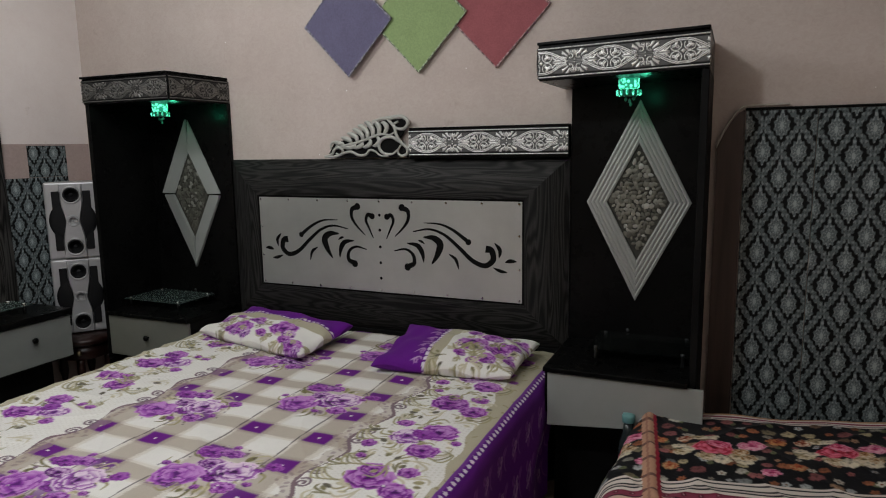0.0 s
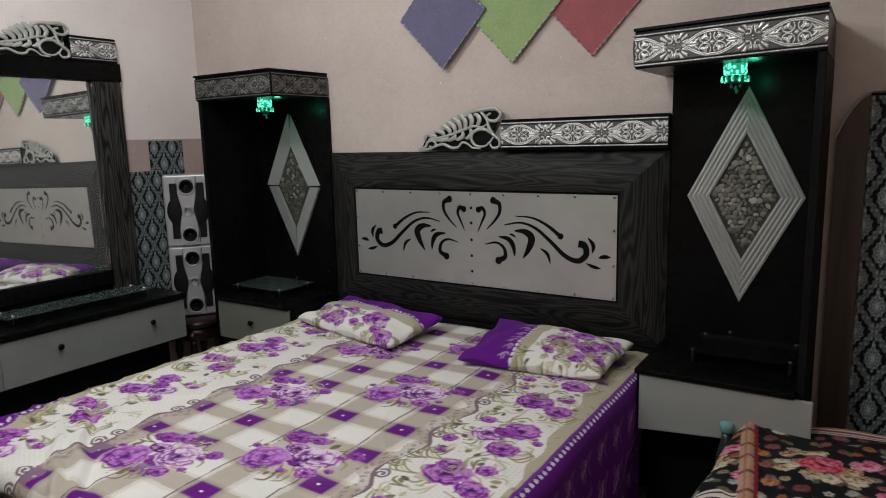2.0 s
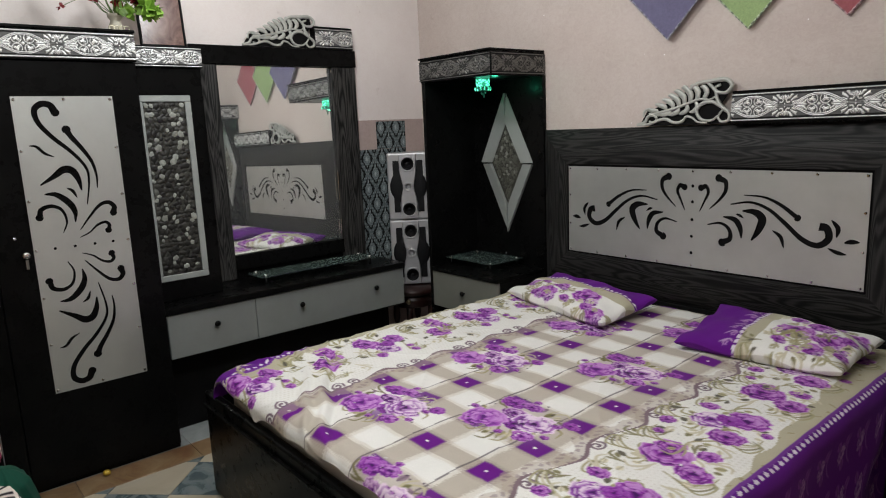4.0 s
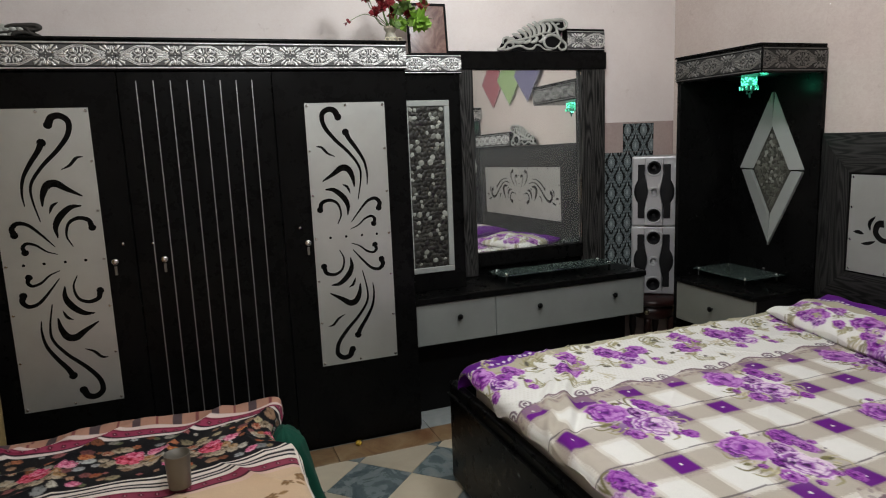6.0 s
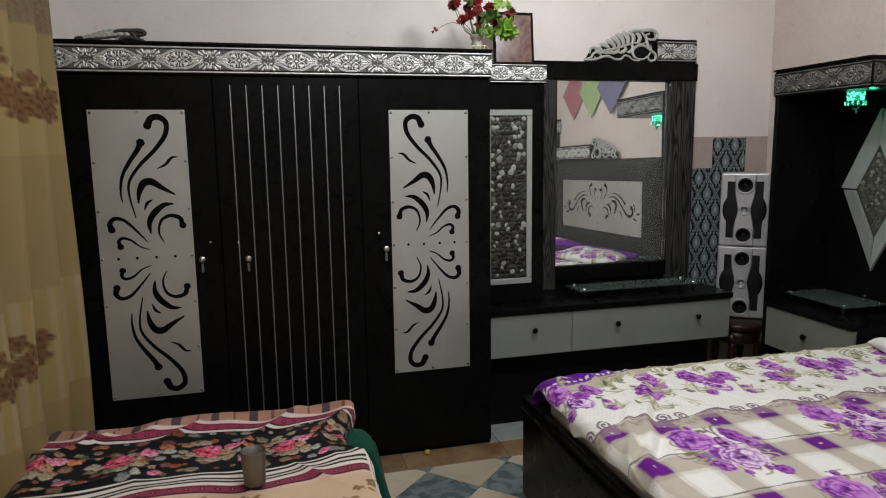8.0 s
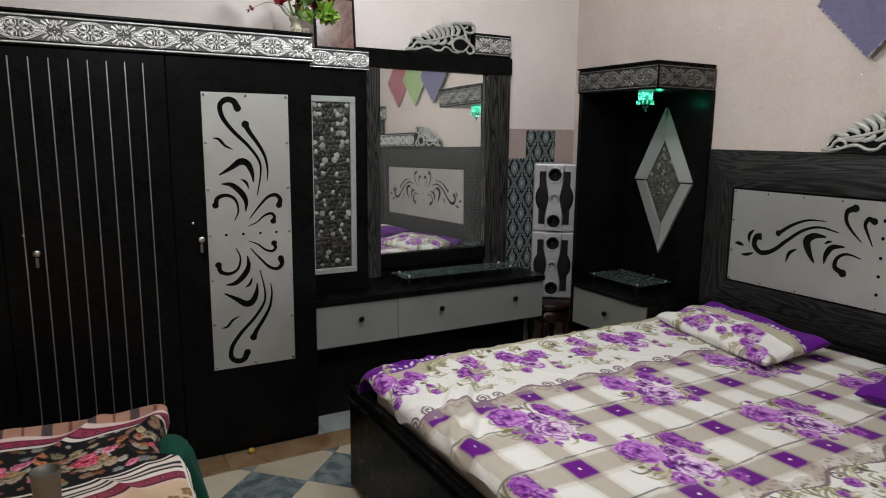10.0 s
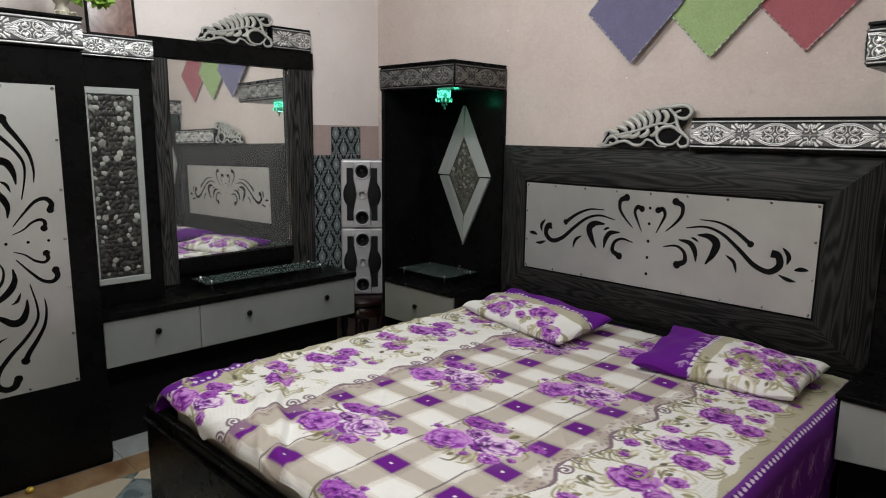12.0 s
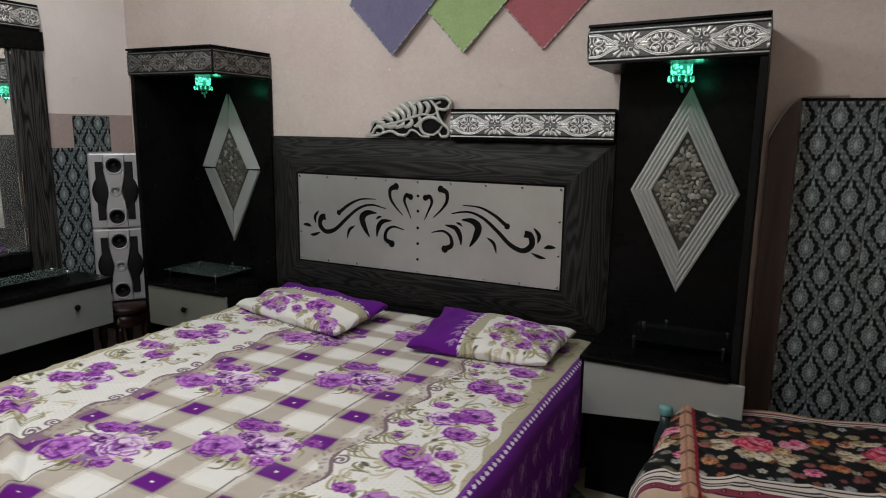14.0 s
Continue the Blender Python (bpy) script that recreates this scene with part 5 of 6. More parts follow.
def quilt_print(u0, u1, depth, plaid, wide):
    """v runs from the far edge (0) towards the room."""
    c = Cloth(u0, u1, -0.10, depth, 0.0045, hexcol("b9916c"))
    U, V = c.U, c.V
    on = np.ones_like(U, bool)
    v = 0.0
    if plaid:
        c.fill(V < 0.10, hexcol("b88a76"))
        c.fill((V < 0.10) & (((U / 0.155) % 1) < 0.22), hexcol("3c3540"), 0.9)
        c.fill((V < 0.10) & (np.abs(((U / 0.155) % 1) - 0.62) < 0.035), hexcol("7a2a35"), 0.8)
        c.fill(np.abs(V + 0.03) < 0.008, hexcol("5a3038"))
        v = 0.10
    if plaid:
        v = stripes(c, on, V, v, ((0.018, "e2cfc8"), (0.010, "7c2440"), (0.030, "9c3a58"), (0.008, "3a1a28"), (0.022, "e6dcd6")))
        for x in np.arange(u0, u1, 0.045):
            c.blossom(float(x), v - 0.045, 0.013, hexcol("5c1830"), hexcol("c99aa0"), 4)
    else:
        v = stripes(c, on, V, v, ((0.010, "e6dcd6"), (0.012, "8c3a50"), (0.010, "e6dcd6"), (0.006, "2a1a28"), (0.008, "d8ccc4")))
    floral_band(c, u0, u1, v, v + wide, 0.92 if plaid else 1.2, 0.78 if plaid else 1.0)
    v += wide
    v = stripes(c, on, V, v, ((0.012, "e6dcd2"), (0.010, "1b1820"), (0.020, "e6dcd2"), (0.008, "1b1820"), (0.010, "d8ccc4"), (0.008, "1b1820"), (0.018, "e6dcd2"), (0.012, "7c2440"), (0.026, "8c3a50"), (0.010, "4a1c2a"), (0.016, "d9b9a9")))
    for x in np.arange(u0, u1, 0.05):
        c.blossom(float(x), v - 0.045, 0.012, hexcol("571528"), hexcol("c99aa0"), 4)
    c.fill(V > v, Q_SAND)
    for k in range(int((u1 - u0) * max(0, depth - v) * 130)):
        x, y = c.rng.uniform(u0, u1), c.rng.uniform(v + 0.02, depth)
        c.blossom(x, y, 0.026, hexcol("8a6a48"), hexcol("a98660"), 5)
        c.leaf(x + 0.04, y + 0.01, 0.04, c.rng.uniform(0, 6), hexcol("94744e"))
    return c


def cot(x0, x1, y0, y1, z, label):
    t = thing("cot", ((x0 + x1) / 2, (y0 + y1) / 2, 0), label, "cot", "quilt-covered cots")
    part("cot_top", box(x0 + 0.05, x1 - 0.05, y0 + 0.05, y1 - 0.05, z - 0.16, z - 0.04, 0.02, 2), BLACK_MATT, t)
    for x in (x0 + 0.08, x1 - 0.14):
        for y in (y0 + 0.08, y1 - 0.14):
            part("leg", box(x, x + 0.06, y, y + 0.06, 0, z - 0.161, 0.004), BLACK_MATT, t)
    return t


def soft(U, V, seed, amp=0.012):
    return amp * (np.sin(5 * U + 3 * np.sin(3 * V + seed)) * np.sin(6 * V + 1.7 * np.sin(4 * U + seed)) + 0.5 * np.sin(17 * U + 5 * V + seed) * np.sin(13 * V - 4 * U))


# cot in front of the wardrobe: the quilt's length runs along y
cot(1.08, 2.85, -4.20, -3.0, 0.50, "low cot in front of the wardrobe under a folded quilt")
c = quilt_print(-4.30, -2.66, 1.85, True, 0.37)
U, V = c.U, c.V
under = (U > -2.945) & (V > 0.50)
was = c.C.copy()
floral_band(c, -2.93, -2.66, 0.52, 1.85, 1.1)
c.C = np.where(under[..., None], c.C, was)
c.fill((U > -2.975) & (U < -2.94) & (V > 0.5), hexcol("e6dcd2"))
c.fill(np.abs(U + 2.958) * (V > 0.5) + 9 * (V <= 0.5) < 0.003, hexcol("1b1820"))
c.fill((np.abs(U + 2.90) < 0.006) & (V > 0.5), hexcol("e6dcd2"))
R = 0.05
ex, ez = fall(np.clip(-V, 0, None))
rx, rz = fall(np.clip(U + 3.01, 0, None))
lx, lz = fall(np.clip(-4.16 - U, 0, None))
X = 1.06 + np.clip(V, 0, None) - ex + 0.012 * np.sin(U * 9) + 0.009 * np.sin(U * 23 + 2 * np.sin(V * 7)) * (V > 0.15)
rz = np.where(V < 0.45, np.minimum(rz, 0.06), rz)
Y = np.clip(U, -4.16, -3.01) + rx - lx + 0.03 * np.clip(rz / 0.3, 0, 1) * np.sin(V * 14)
fold = lambda s, p, k: (1 - np.abs(np.sin(s))) ** 3 * np.clip(np.sin(p), 0, 1) * k
crumple = fold(U * 9 + V * 5 + np.sin(V * 6), V * 4 + 0.6, 0.018) + fold(U * 13 - V * 9, V * 5 + U * 3 + 1.0, 0.014) + fold(V * 16 + U * 6 + np.sin(U * 7), U * 6, 0.012)
Z = 0.510 + soft(U, V, 1.0) + 1.35 * crumple * np.clip(V / 0.1, 0, 1) - np.minimum(ez, 0.12) - rz * 0.9 - lz + 0.015 * np.exp(-((V - 0.06) / 0.05) ** 2) * (1 + np.sin(U * 23))
Y = Y - 0.075 * np.exp(-((V - 0.34) / 0.17) ** 2) * np.clip((U + 3.35) / 0.35, 0, 1)
P = np.stack([X, Y, Z], -1)
quilt = thing("quilt", (2.0, -3.6, 0.51), "black floral quilt with striped borders spread over the cot", "quilt", "quilts")
cut = int(np.searchsorted(c.v, 0.10))
mesh_part("quilt_cover", grid_mesh("quilt_cover", P[cut:], c.C[cut:]), PRINT, quilt, "", True)
mesh_part("checked_hem", grid_mesh("checked_hem", P[:cut + 1], c.C[:cut + 1]), PRINT, quilt, "tan checked hem", True)
# green cloth that hangs in a bunch from the cot's corner
c = Cloth(0, 2 * math.pi, 0, 0.475, 0.05, hexcol("0f4a3a"))
c.u = np.linspace(0, 2 * math.pi, 72)
c.v = np.linspace(0, 0.475, 40)
U, V = np.meshgrid(c.u, c.v)
q = V / 0.475
close = np.sqrt(np.clip(V / 0.05, 0, 1))
fold = 1 + 0.10 * np.sin(6 * U + 3 * q) * (0.4 + q) + 0.05 * np.sin(11 * U - 5 * q)
X = 1.33 + 0.15 * np.cos(U) * close * fold * (0.75 + 0.35 * q)
Y = -2.985 + 0.045 * q + (0.062 + 0.075 * q) * np.sin(U) * close * fold
Z = 0.482 - V
dye = np.empty((*U.shape, 3))
dye[:] = hexcol("0f4a3a")
tagged(mesh_part("hanging_cloth", grid_mesh("hanging_cloth", np.stack([X, Y, Z], -1)[:, ::-1], dye), PRINT, None, "", True), "dark green cloth bunched beside the cot's corner", "cloth")

# cot beside the right tower: the quilt's length runs along x
cot(3.80, 5.45, -1.75, -0.42, 0.545, "low cot beside the bedside tower under a folded quilt")
c = quilt_print(3.45, 5.50, 1.35, False, 0.52)
U, V = c.U, c.V
SL = U - 0.13 * (V - 0.3)
c.fill((SL > 3.782) & (SL < 3.828), hexcol("c4977c"))
c.fill((SL > 3.782) & (SL < 3.828) & (((V / 0.11) % 1) < 0.16), hexcol("6a4a44"), 0.9)
c.fill((SL > 3.782) & (SL < 3.828) & (np.abs(SL - 3.80) < 0.004), hexcol("9a6a5a"), 0.7)
c.fill((SL > 3.826) & (SL < 3.838), hexcol("a02038"))
lx, lz = fall(np.clip(3.775 - U, 0, None))
ex, ez = fall(np.clip(-V, 0, None))
X = np.clip(U, 3.775, None) - lx - (0.05 + 0.018 * np.sin(V * 15)) * np.sin(np.pi * np.clip(lz / 0.30, 0, 1)) * np.clip((V - 0.12) / 0.15, 0, 1)
Y = -0.45 - np.clip(V, 0, None) + ex + 0.25 * np.clip(U - 3.8, 0, 1.2)
Z = 0.553 + soft(U, V, 2.0, 0.008) + ((1 - np.abs(np.sin(U * 8 + V * 6 + np.sin(V * 7)))) ** 3 * 0.010 + (1 - np.abs(np.sin(U * 15 - V * 11))) ** 3 * 0.006) * np.clip(V / 0.08, 0, 1) - lz * 0.95 - np.minimum(ez, 0.12) + 0.022 * np.exp(-((SL - 3.81) / 0.025) ** 2)
P = np.stack([X, Y, Z], -1)
quilt = thing("quilt", (4.6, -1.0, 0.51), "black floral quilt with a folded checked hem", "quilt", "quilts")
cut = int(np.searchsorted(c.u, 3.778))
mesh_part("quilt_cover", grid_mesh("quilt_cover", P[:, cut:], c.C[:, cut:]), PRINT, quilt, "", True)
mesh_part("hanging_end", grid_mesh("hanging_end", P[:, :cut + 1], c.C[:, :cut + 1]), PRINT, quilt, "hanging floral end", True)

# steel tumbler on the quilt
cup = thing("tumbler", (1.75, -3.375, 0.51), "dull steel tumbler standing on the quilt", "tumbler")
part("cup_wall", lathe([(0.030, 0.0), (0.036, 0.002), (0.038, 0.05), (0.041, 0.115), (0.0415, 0.118), (0.0395, 0.117), (0.036, 0.05), (0.034, 0.006), (0.001, 0.006)], 28, Matrix.Translation((1.75, -3.375, 0.525))), mat("dull_steel", (0.20, 0.19, 0.165), 0.5, 0.8), cup, "", True)
# bottle between bed and cot
bot = thing("bottle", (3.70, -0.505, 0), "tall bottle with a teal cap on the floor beside the cot", "bottle")
part("bottle_body", lathe([(0.036, 0.0), (0.04, 0.01), (0.04, 0.38), (0.036, 0.43), (0.022, 0.48), (0.018, 0.52), (0.001, 0.521)], 24, Matrix.Translation((3.70, -0.505, 0))), mat("smoky_plastic", (0.03, 0.04, 0.04), 0.2), bot, "", True)
part("cap", lathe([(0.024, 0.522), (0.026, 0.525), (0.026, 0.548), (0.023, 0.556), (0.004, 0.559)], 20, Matrix.Translation((3.70, -0.505, 0))), mat("teal_plastic", (0.16, 0.36, 0.36), 0.35), bot, "teal cap", True)

# ---- curtain in front of the south wall ----
c = Cloth(0, 2.6, 0.03, 2.72, 0.0095, hexcol("937f56"))
U, V = c.U, c.V
c.fill((np.abs(V - 1.78) < 0.15), hexcol("9d875a"))
c.fill(np.abs(V - 0.86) < 0.24, hexcol("9b8758"))
c.fill((np.abs(V - 0.86) < 0.24) * (np.sin(U * 95) > 0.3), hexcol("a59678"), 0.6)
c.fill((V > 2.13) & (V < 2.34), hexcol("7e6e54"))
c.fill((V > 2.13) & (V < 2.34) & (np.sin(U * 190 + 3 * np.sin(V * 80)) * np.sin(V * 210) > 0.1), hexcol("6f5a3e"), 0.7)
for k in range(9):
    for zz, off in ((1.84, 0.0), (0.86, 0.11)):
        x = 0.10 + off + k * 0.30
        for dx, dy, r in ((0, 0.075, 0.035), (0.045, 0.03, 0.04), (-0.045, 0.03, 0.04), (0.03, -0.035, 0.042), (-0.035, -0.03, 0.04), (0.0, 0.0, 0.036), (0.07, -0.01, 0.03), (0.05, 0.11, 0.018), (0.06, 0.14, 0.015)):
            c.blossom(x + dx * 1.15, zz + dy * 1.15, r * 1.2, hexcol("573820"), hexcol("57381f"), 5)
            c.blossom(x + dx * 1.15, zz + dy * 1.15, r * 1.0, hexcol("7d5c3e"), hexcol("5a3c22"), 5)
X = 0.685 + U * 0.72
Y = -4.19 + 0.055 * np.cos(U * 2 * np.pi / 0.36) + 0.012 * np.sin(U * 31 + V * 2) - 0.03 * U
X = X + 0.04 * np.exp(-U / 0.06) * np.clip(0.7 - V, 0, 1) * 0.5
cur = mesh_part("curtain", grid_mesh("curtain", np.stack([X, Y, V], -1), c.C), PRINT, None, "", True)
md = cur.modifiers.new("thickness", "SOLIDIFY")
md.thickness = 0.003
tagged(cur, "beige curtain with brown embroidered flowers", "curtain")
rod = thing("curtain_rod", (1.6, -4.2, 2.74), "plain steel curtain rod", "curtain rod")
bm = bmesh.new()
sweep(bm, [Vector((0.5 + i * 0.3, -4.22, 2.735)) for i in range(9)], 0.011, (0, 0, 1), 1.0, 12)
part("rod_bar", bm, CHROME, rod, "", True)
for x in (0.52, 2.88):
    part("bracket", box(x - 0.01, x + 0.01, -4.349, -4.21, 2.715, 2.735, 0.002), CHROME, rod)

# ---- wall pieces ----
D_DARK, D_GREY, D_LITE = hexcol("050708"), hexcol("6f7a7c"), hexcol("b0babb")


def damask(u0, u1, v0, v1, step=0.0035, seam=None, pu=0.133, pv=0.215, ou=0.0, ov=0.0):
    """Grey medallions in a leafy lattice on black; ou, ov: where one medallion's heart lies."""
    c = Cloth(u0, u1, v0, v1, step, D_DARK)
    U, V = c.U - ou, c.V - ov
    if seam:
        V = np.where(c.U > seam, V + 0.021, V)
        U = np.where(c.U > seam, U - 0.064, U)
    far = np.full_like(U, 9.0)
    cells = []
    for du, dv in ((0, 0), (0.5, 0.5)):
        x, y = (U / pu + du + 0.5) % 1 - 0.5, (V / pv + dv + 0.5) % 1 - 0.5
        far = np.minimum(far, (np.abs(x) + np.abs(y)) * 2)
        cells.append((x, y))
    # leafy lattice between the medallions
    p, q = (U / pu + V / pv) * 2 * np.pi, (U / pu - V / pv) * 2 * np.pi
    wavy = 0.775 + 0.050 * np.cos(5 * p) * np.cos(5 * q) + 0.035 * np.sin(4 * p + 1) * np.cos(3 * q) - 0.05 * np.cos(2 * p) * np.cos(2 * q)
    lat = np.clip((far - wavy) * 18, 0, 1)
    c.fill(lat, D_GREY, 0.85)
    c.fill(lat * (np.sin(4 * p + 0.6) * np.sin(4 * q + 0.4) > 0.35), D_LITE, 0.45)
    c.fill(lat * (np.sin(6 * p) * np.sin(6 * q + 1.2) < -0.6), D_DARK, 0.55)
    for x, y in cells:
        # toothed medallion with a pointed crown
        th = np.arctan2(y + 0.02, x)
        r = np.hypot(x / 0.235, (y + 0.02) / 0.225)
        edge = 0.95 + 0.10 * np.cos(10 * th + 3.14) + 0.62 * np.exp(-((th - 1.57) / 0.20) ** 2) + 0.16 * np.exp(-((th + 1.57) / 0.22) ** 2)
        inside = np.clip((edge - r) * 12, 0, 1)
        c.fill(inside, D_GREY)
        c.fill(inside * (np.cos(10 * th) * np.sin(9 * r + 0.4) > 0.15), D_LITE, 0.7)
        c.fill(inside * (np.abs(r - 0.60 - 0.07 * np.cos(10 * th)) < 0.06), D_DARK, 0.40)
        c.fill(inside * (np.hypot(x / 0.05, (y + 0.02) / 0.07) < 1), D_LITE, 0.9)
    return c


def sheet_on_wall(name, c, place, material, label, category):
    """A stiff printed sheet, 3 mm thick, against a wall."""
    ob = mesh_part(name, grid_mesh(name, np.stack(place(c.U, c.V), -1), c.C), material)
    md = ob.modifiers.new("thickness", "SOLIDIFY")
    md.thickness = 0.002
    return tagged(ob, label, category)


paper = thing("wallpaper", (4.7, -0.012, 0.9), "dark grey damask wallpaper sheet on the wall", "wallpaper")
for u0, u1 in ((4.078, 4.345), (4.3465, 5.30)):
    c = damask(u0, u1, 0.35, 1.765, 0.0032, 4.3455, ou=4.149, ov=1.597)
    U, V = c.U, c.V
    ob = mesh_part("paper_strip", grid_mesh("paper_strip", np.stack([U, -0.012 - 0.004 * np.exp(-((U - 4.078) / 0.02) ** 2) + 0.0 * V, V], -1), c.C), PAPER, paper)
    md = ob.modifiers.new("thickness", "SOLIDIFY")
    md.thickness = 0.002
part_ = part("top_edging", box(4.075, 5.31, -0.020, -0.0005, 1.766, 1.776, 0.002), BLACK_MATT)
tagged(part_, "thin dark edging strip above the damask sheet", "trim", "", "structure")
bm = bmesh.new()
ring = [(3.971, 0.0), (4.074, 0.0), (4.074, 1.770), (4.052, 1.758), (4.022, 1.720), (3.996, 1.672), (3.971, 1.615)]
fr, bk = ([bm.verts.new((x, y, z)) for x, z in ring] for y in (-0.022, -0.001))
bm.faces.new(fr)
bm.faces.new(bk[::-1])
for q in range(len(ring)):
    bm.faces.new((fr[q], bk[q], bk[(q + 1) % len(ring)], fr[(q + 1) % len(ring)]))
bmesh.ops.recalc_face_normals(bm, faces=bm.faces[:])
brown = part("wall_board", bm, None)
tagged(brown, "narrow brown laminate board beside the damask sheet", "wall board")
bm = bmesh.new()
sweep(bm, spline([(3.966, -0.018, 1.61), (3.992, -0.018, 1.678), (4.020, -0.018, 1.728), (4.050, -0.018, 1.768), (4.09, -0.018, 1.784), (4.24, -0.018, 1.787)], 8), 0.004, (0, -1, 0), 1.0, 8)
tagged(part("plastic_edging", bm, mat("clear_film", (0.55, 0.52, 0.46), 0.25), None, "", True), "curled clear plastic edging on the wall", "edging")
m = mat("brown_laminate", (0.10, 0.065, 0.05), 0.5)
n = Nodes(m)
n.colour(n.ramp(n.noise(n.coords((14, 14, 0.8)), 1.0, 5, 0.6, 0.6), [(0.3, (0.055, 0.036, 0.03)), (0.7, (0.13, 0.09, 0.072))]))
brown.data.materials.append(m)

FILM = wall_material("glossy_pink_sheet", (0.40, 0.31, 0.29), (0.47, 0.38, 0.35))
FILM.node_tree.nodes["Principled BSDF"].inputs["Coat Weight"].default_value = 0.4
tagged(part("wall_film", box(XW + 0.0005, XW + 0.003, -0.605, -0.002, 0.0, 1.690, 0.001), FILM), "glossy pink plastic sheet on the lower wall", "wall sheet")
c1 = damask(-0.43, -0.175, 1.487, 1.680, ou=-0.392, ov=1.424)
sheet_on_wall("damask_strip", c1, lambda u, v: (XW + 0.006 + 0 * u, u, v), PAPER, "offcut of dark damask wallpaper above the larger piece", "wallpaper")
c1 = damask(-0.605, -0.175, 0.40, 1.486, ou=-0.392, ov=1.424)
sheet_on_wall("damask_strip", c1, lambda u, v: (XW + 0.006 + 0 * u, u, v), PAPER, "piece of dark damask wallpaper in the corner", "wallpaper")

# felt-like diamonds on the wall
for k, (x, base, nm) in enumerate(((2.155, (0.155, 0.145, 0.245), "purple"), (2.558, (0.31, 0.43, 0.19), "green"), (2.968, (0.37, 0.11, 0.125), "red"))):
    m = mat(nm + "_velvet_board", base, 0.9)
    n = Nodes(m)
    n.colour(n.mix(0.5, n.ramp(n.noise(n.coords(), 12, 6, 0.7), [(0.3, tuple(v * 0.8 for v in base)), (0.7, tuple(v * 1.15 for v in base))]), n.ramp(n.noise(n.coords(), 160, 2), [(0.3, tuple(v * 0.75 for v in base)), (0.7, tuple(v * 1.2 for v in base))])))
    n.bump(n.noise(n.coords(), 250, 2), 0.25, 0.001)
    hx, hz, cz = 0.262, 0.270, 2.279
    y0 = -0.002 - 0.013 * (2 - k)
    d = thing("wall_diamond", (x, y0, cz), nm + " velvet-covered diamond board with a stitched edge", "wall decoration", "wall diamonds")
    bm = bmesh.new()
    ring = [(x, cz - hz), (x + hx, cz), (x, cz + hz), (x - hx, cz)]
    f = [bm.verts.new((a, y0 - 0.012, b)) for a, b in ring]
    g = [bm.verts.new((a, y0, b)) for a, b in ring]
    bm.faces.new(f)
    bm.faces.new(g[::-1])
    for q in range(4):
        bm.faces.new((f[q], g[q], g[(q + 1) % 4], f[(q + 1) % 4]))
    bmesh.ops.recalc_face_normals(bm, faces=bm.faces[:])
    bmesh.ops.bevel(bm, geom=bm.edges[:], offset=0.003, segments=2, affect="EDGES")
    part("board", bm, m, d)
    bm = bmesh.new()
    for q in range(4):
        a, b = Vector((ring[q][0], y0 - 0.011, ring[q][1])), Vector((ring[(q + 1) % 4][0], y0 - 0.011, ring[(q + 1) % 4][1]))
        sweep(bm, [a.lerp(b, i / 40) + Vector((0, -0.003 * (i % 2), 0)) for i in range(41)], lambda t: 0.0060 + 0.0030 * math.sin(t * 250), (0, -1, 0), 1.0, 6)
    part("stitched_edge", bm, twisted_cord(nm + "_cord", tuple(0.7 * v + 0.26 for v in base)), d, "", True)

# ---- loudspeakers on a stool ----
SPK = satin_material("silver_plastic", (0.48, 0.48, 0.49), 0.35, 0.3)


def loudspeaker(z, yaw, x, y, label):
    M = pose(x, y, z, 0, 0, yaw)  # front faces local -y
    t = thing("loudspeaker", M, label, "loudspeaker", "stacked loudspeakers")
    put = lambda bm: (bm.transform(M), bm)[1]
    W, H, D = 0.295, 0.480, 0.22
    part("cabinet", put(box(-W / 2, W / 2, 0.0, D, 0, H, 0.012, 3)), SPK, t)
    part("grille", put(lathe([(0.132, 0), (0.132, 0.006), (0.118, 0.012), (0.05, 0.010), (0.004, 0.009)], 40, pose(0.0, 0.001, H / 2, 90))), RUBBER, t, "round black woofer cover", True)
    for s in (-1, 1):
        part("port", put(box(s * 0.085 - 0.022, s * 0.085 + 0.022, -0.010, 0.002, 0.055, H - 0.055, 0.008, 2)), RUBBER, t)
    # waisted centre panel
    bm = bmesh.new()
    n = 24
    rows = []
    for i in range(n + 1):
        zz = 0.012 + (H - 0.024) * i / n
        w = 0.062 - 0.022 * math.exp(-((zz - H / 2) / 0.075) ** 2)
        rows.append([bm.verts.new((s * w, yy, zz)) for s, yy in ((-1, -0.010), (-0.92, -0.026), (0.92, -0.026), (1, -0.010))])
    for a, b in zip(rows, rows[1:]):
        for j in range(3):
            bm.faces.new((a[j], a[j + 1], b[j + 1], b[j]))
        bm.faces.new((a[3], a[0], b[0], b[3]))
    bm.faces.new(rows[0][::-1])
    bm.faces.new(rows[-1])
    bmesh.ops.recalc_face_normals(bm, faces=bm.faces[:])
    part("centre_panel", put(bm), SPK, t)
    for zz, r in ((0.078, 0.054), (H / 2, 0.033), (H - 0.078, 0.054)):
        at = pose(0, -0.026, zz, 90)
        part("driver_ring", put(lathe([(r, -0.002), (r + 0.003, 0.004), (r, 0.008), (r * 0.84, 0.007), (r * 0.82, -0.002)], 28, at)), SPK, t, "", True)
        part("driver_cone", put(lathe([(r * 0.83, 0.005), (r * 0.70, 0.008), (r * 0.62, 0.003), (r * 0.30, 0.0008), (r * 0.26, 0.004), (r * 0.12, 0.008), (0.001, 0.009)], 28, at)), RUBBER if r > 0.04 else SPK, t, "dark cone" if r > 0.04 else "silver tweeter dome", True)
    return t


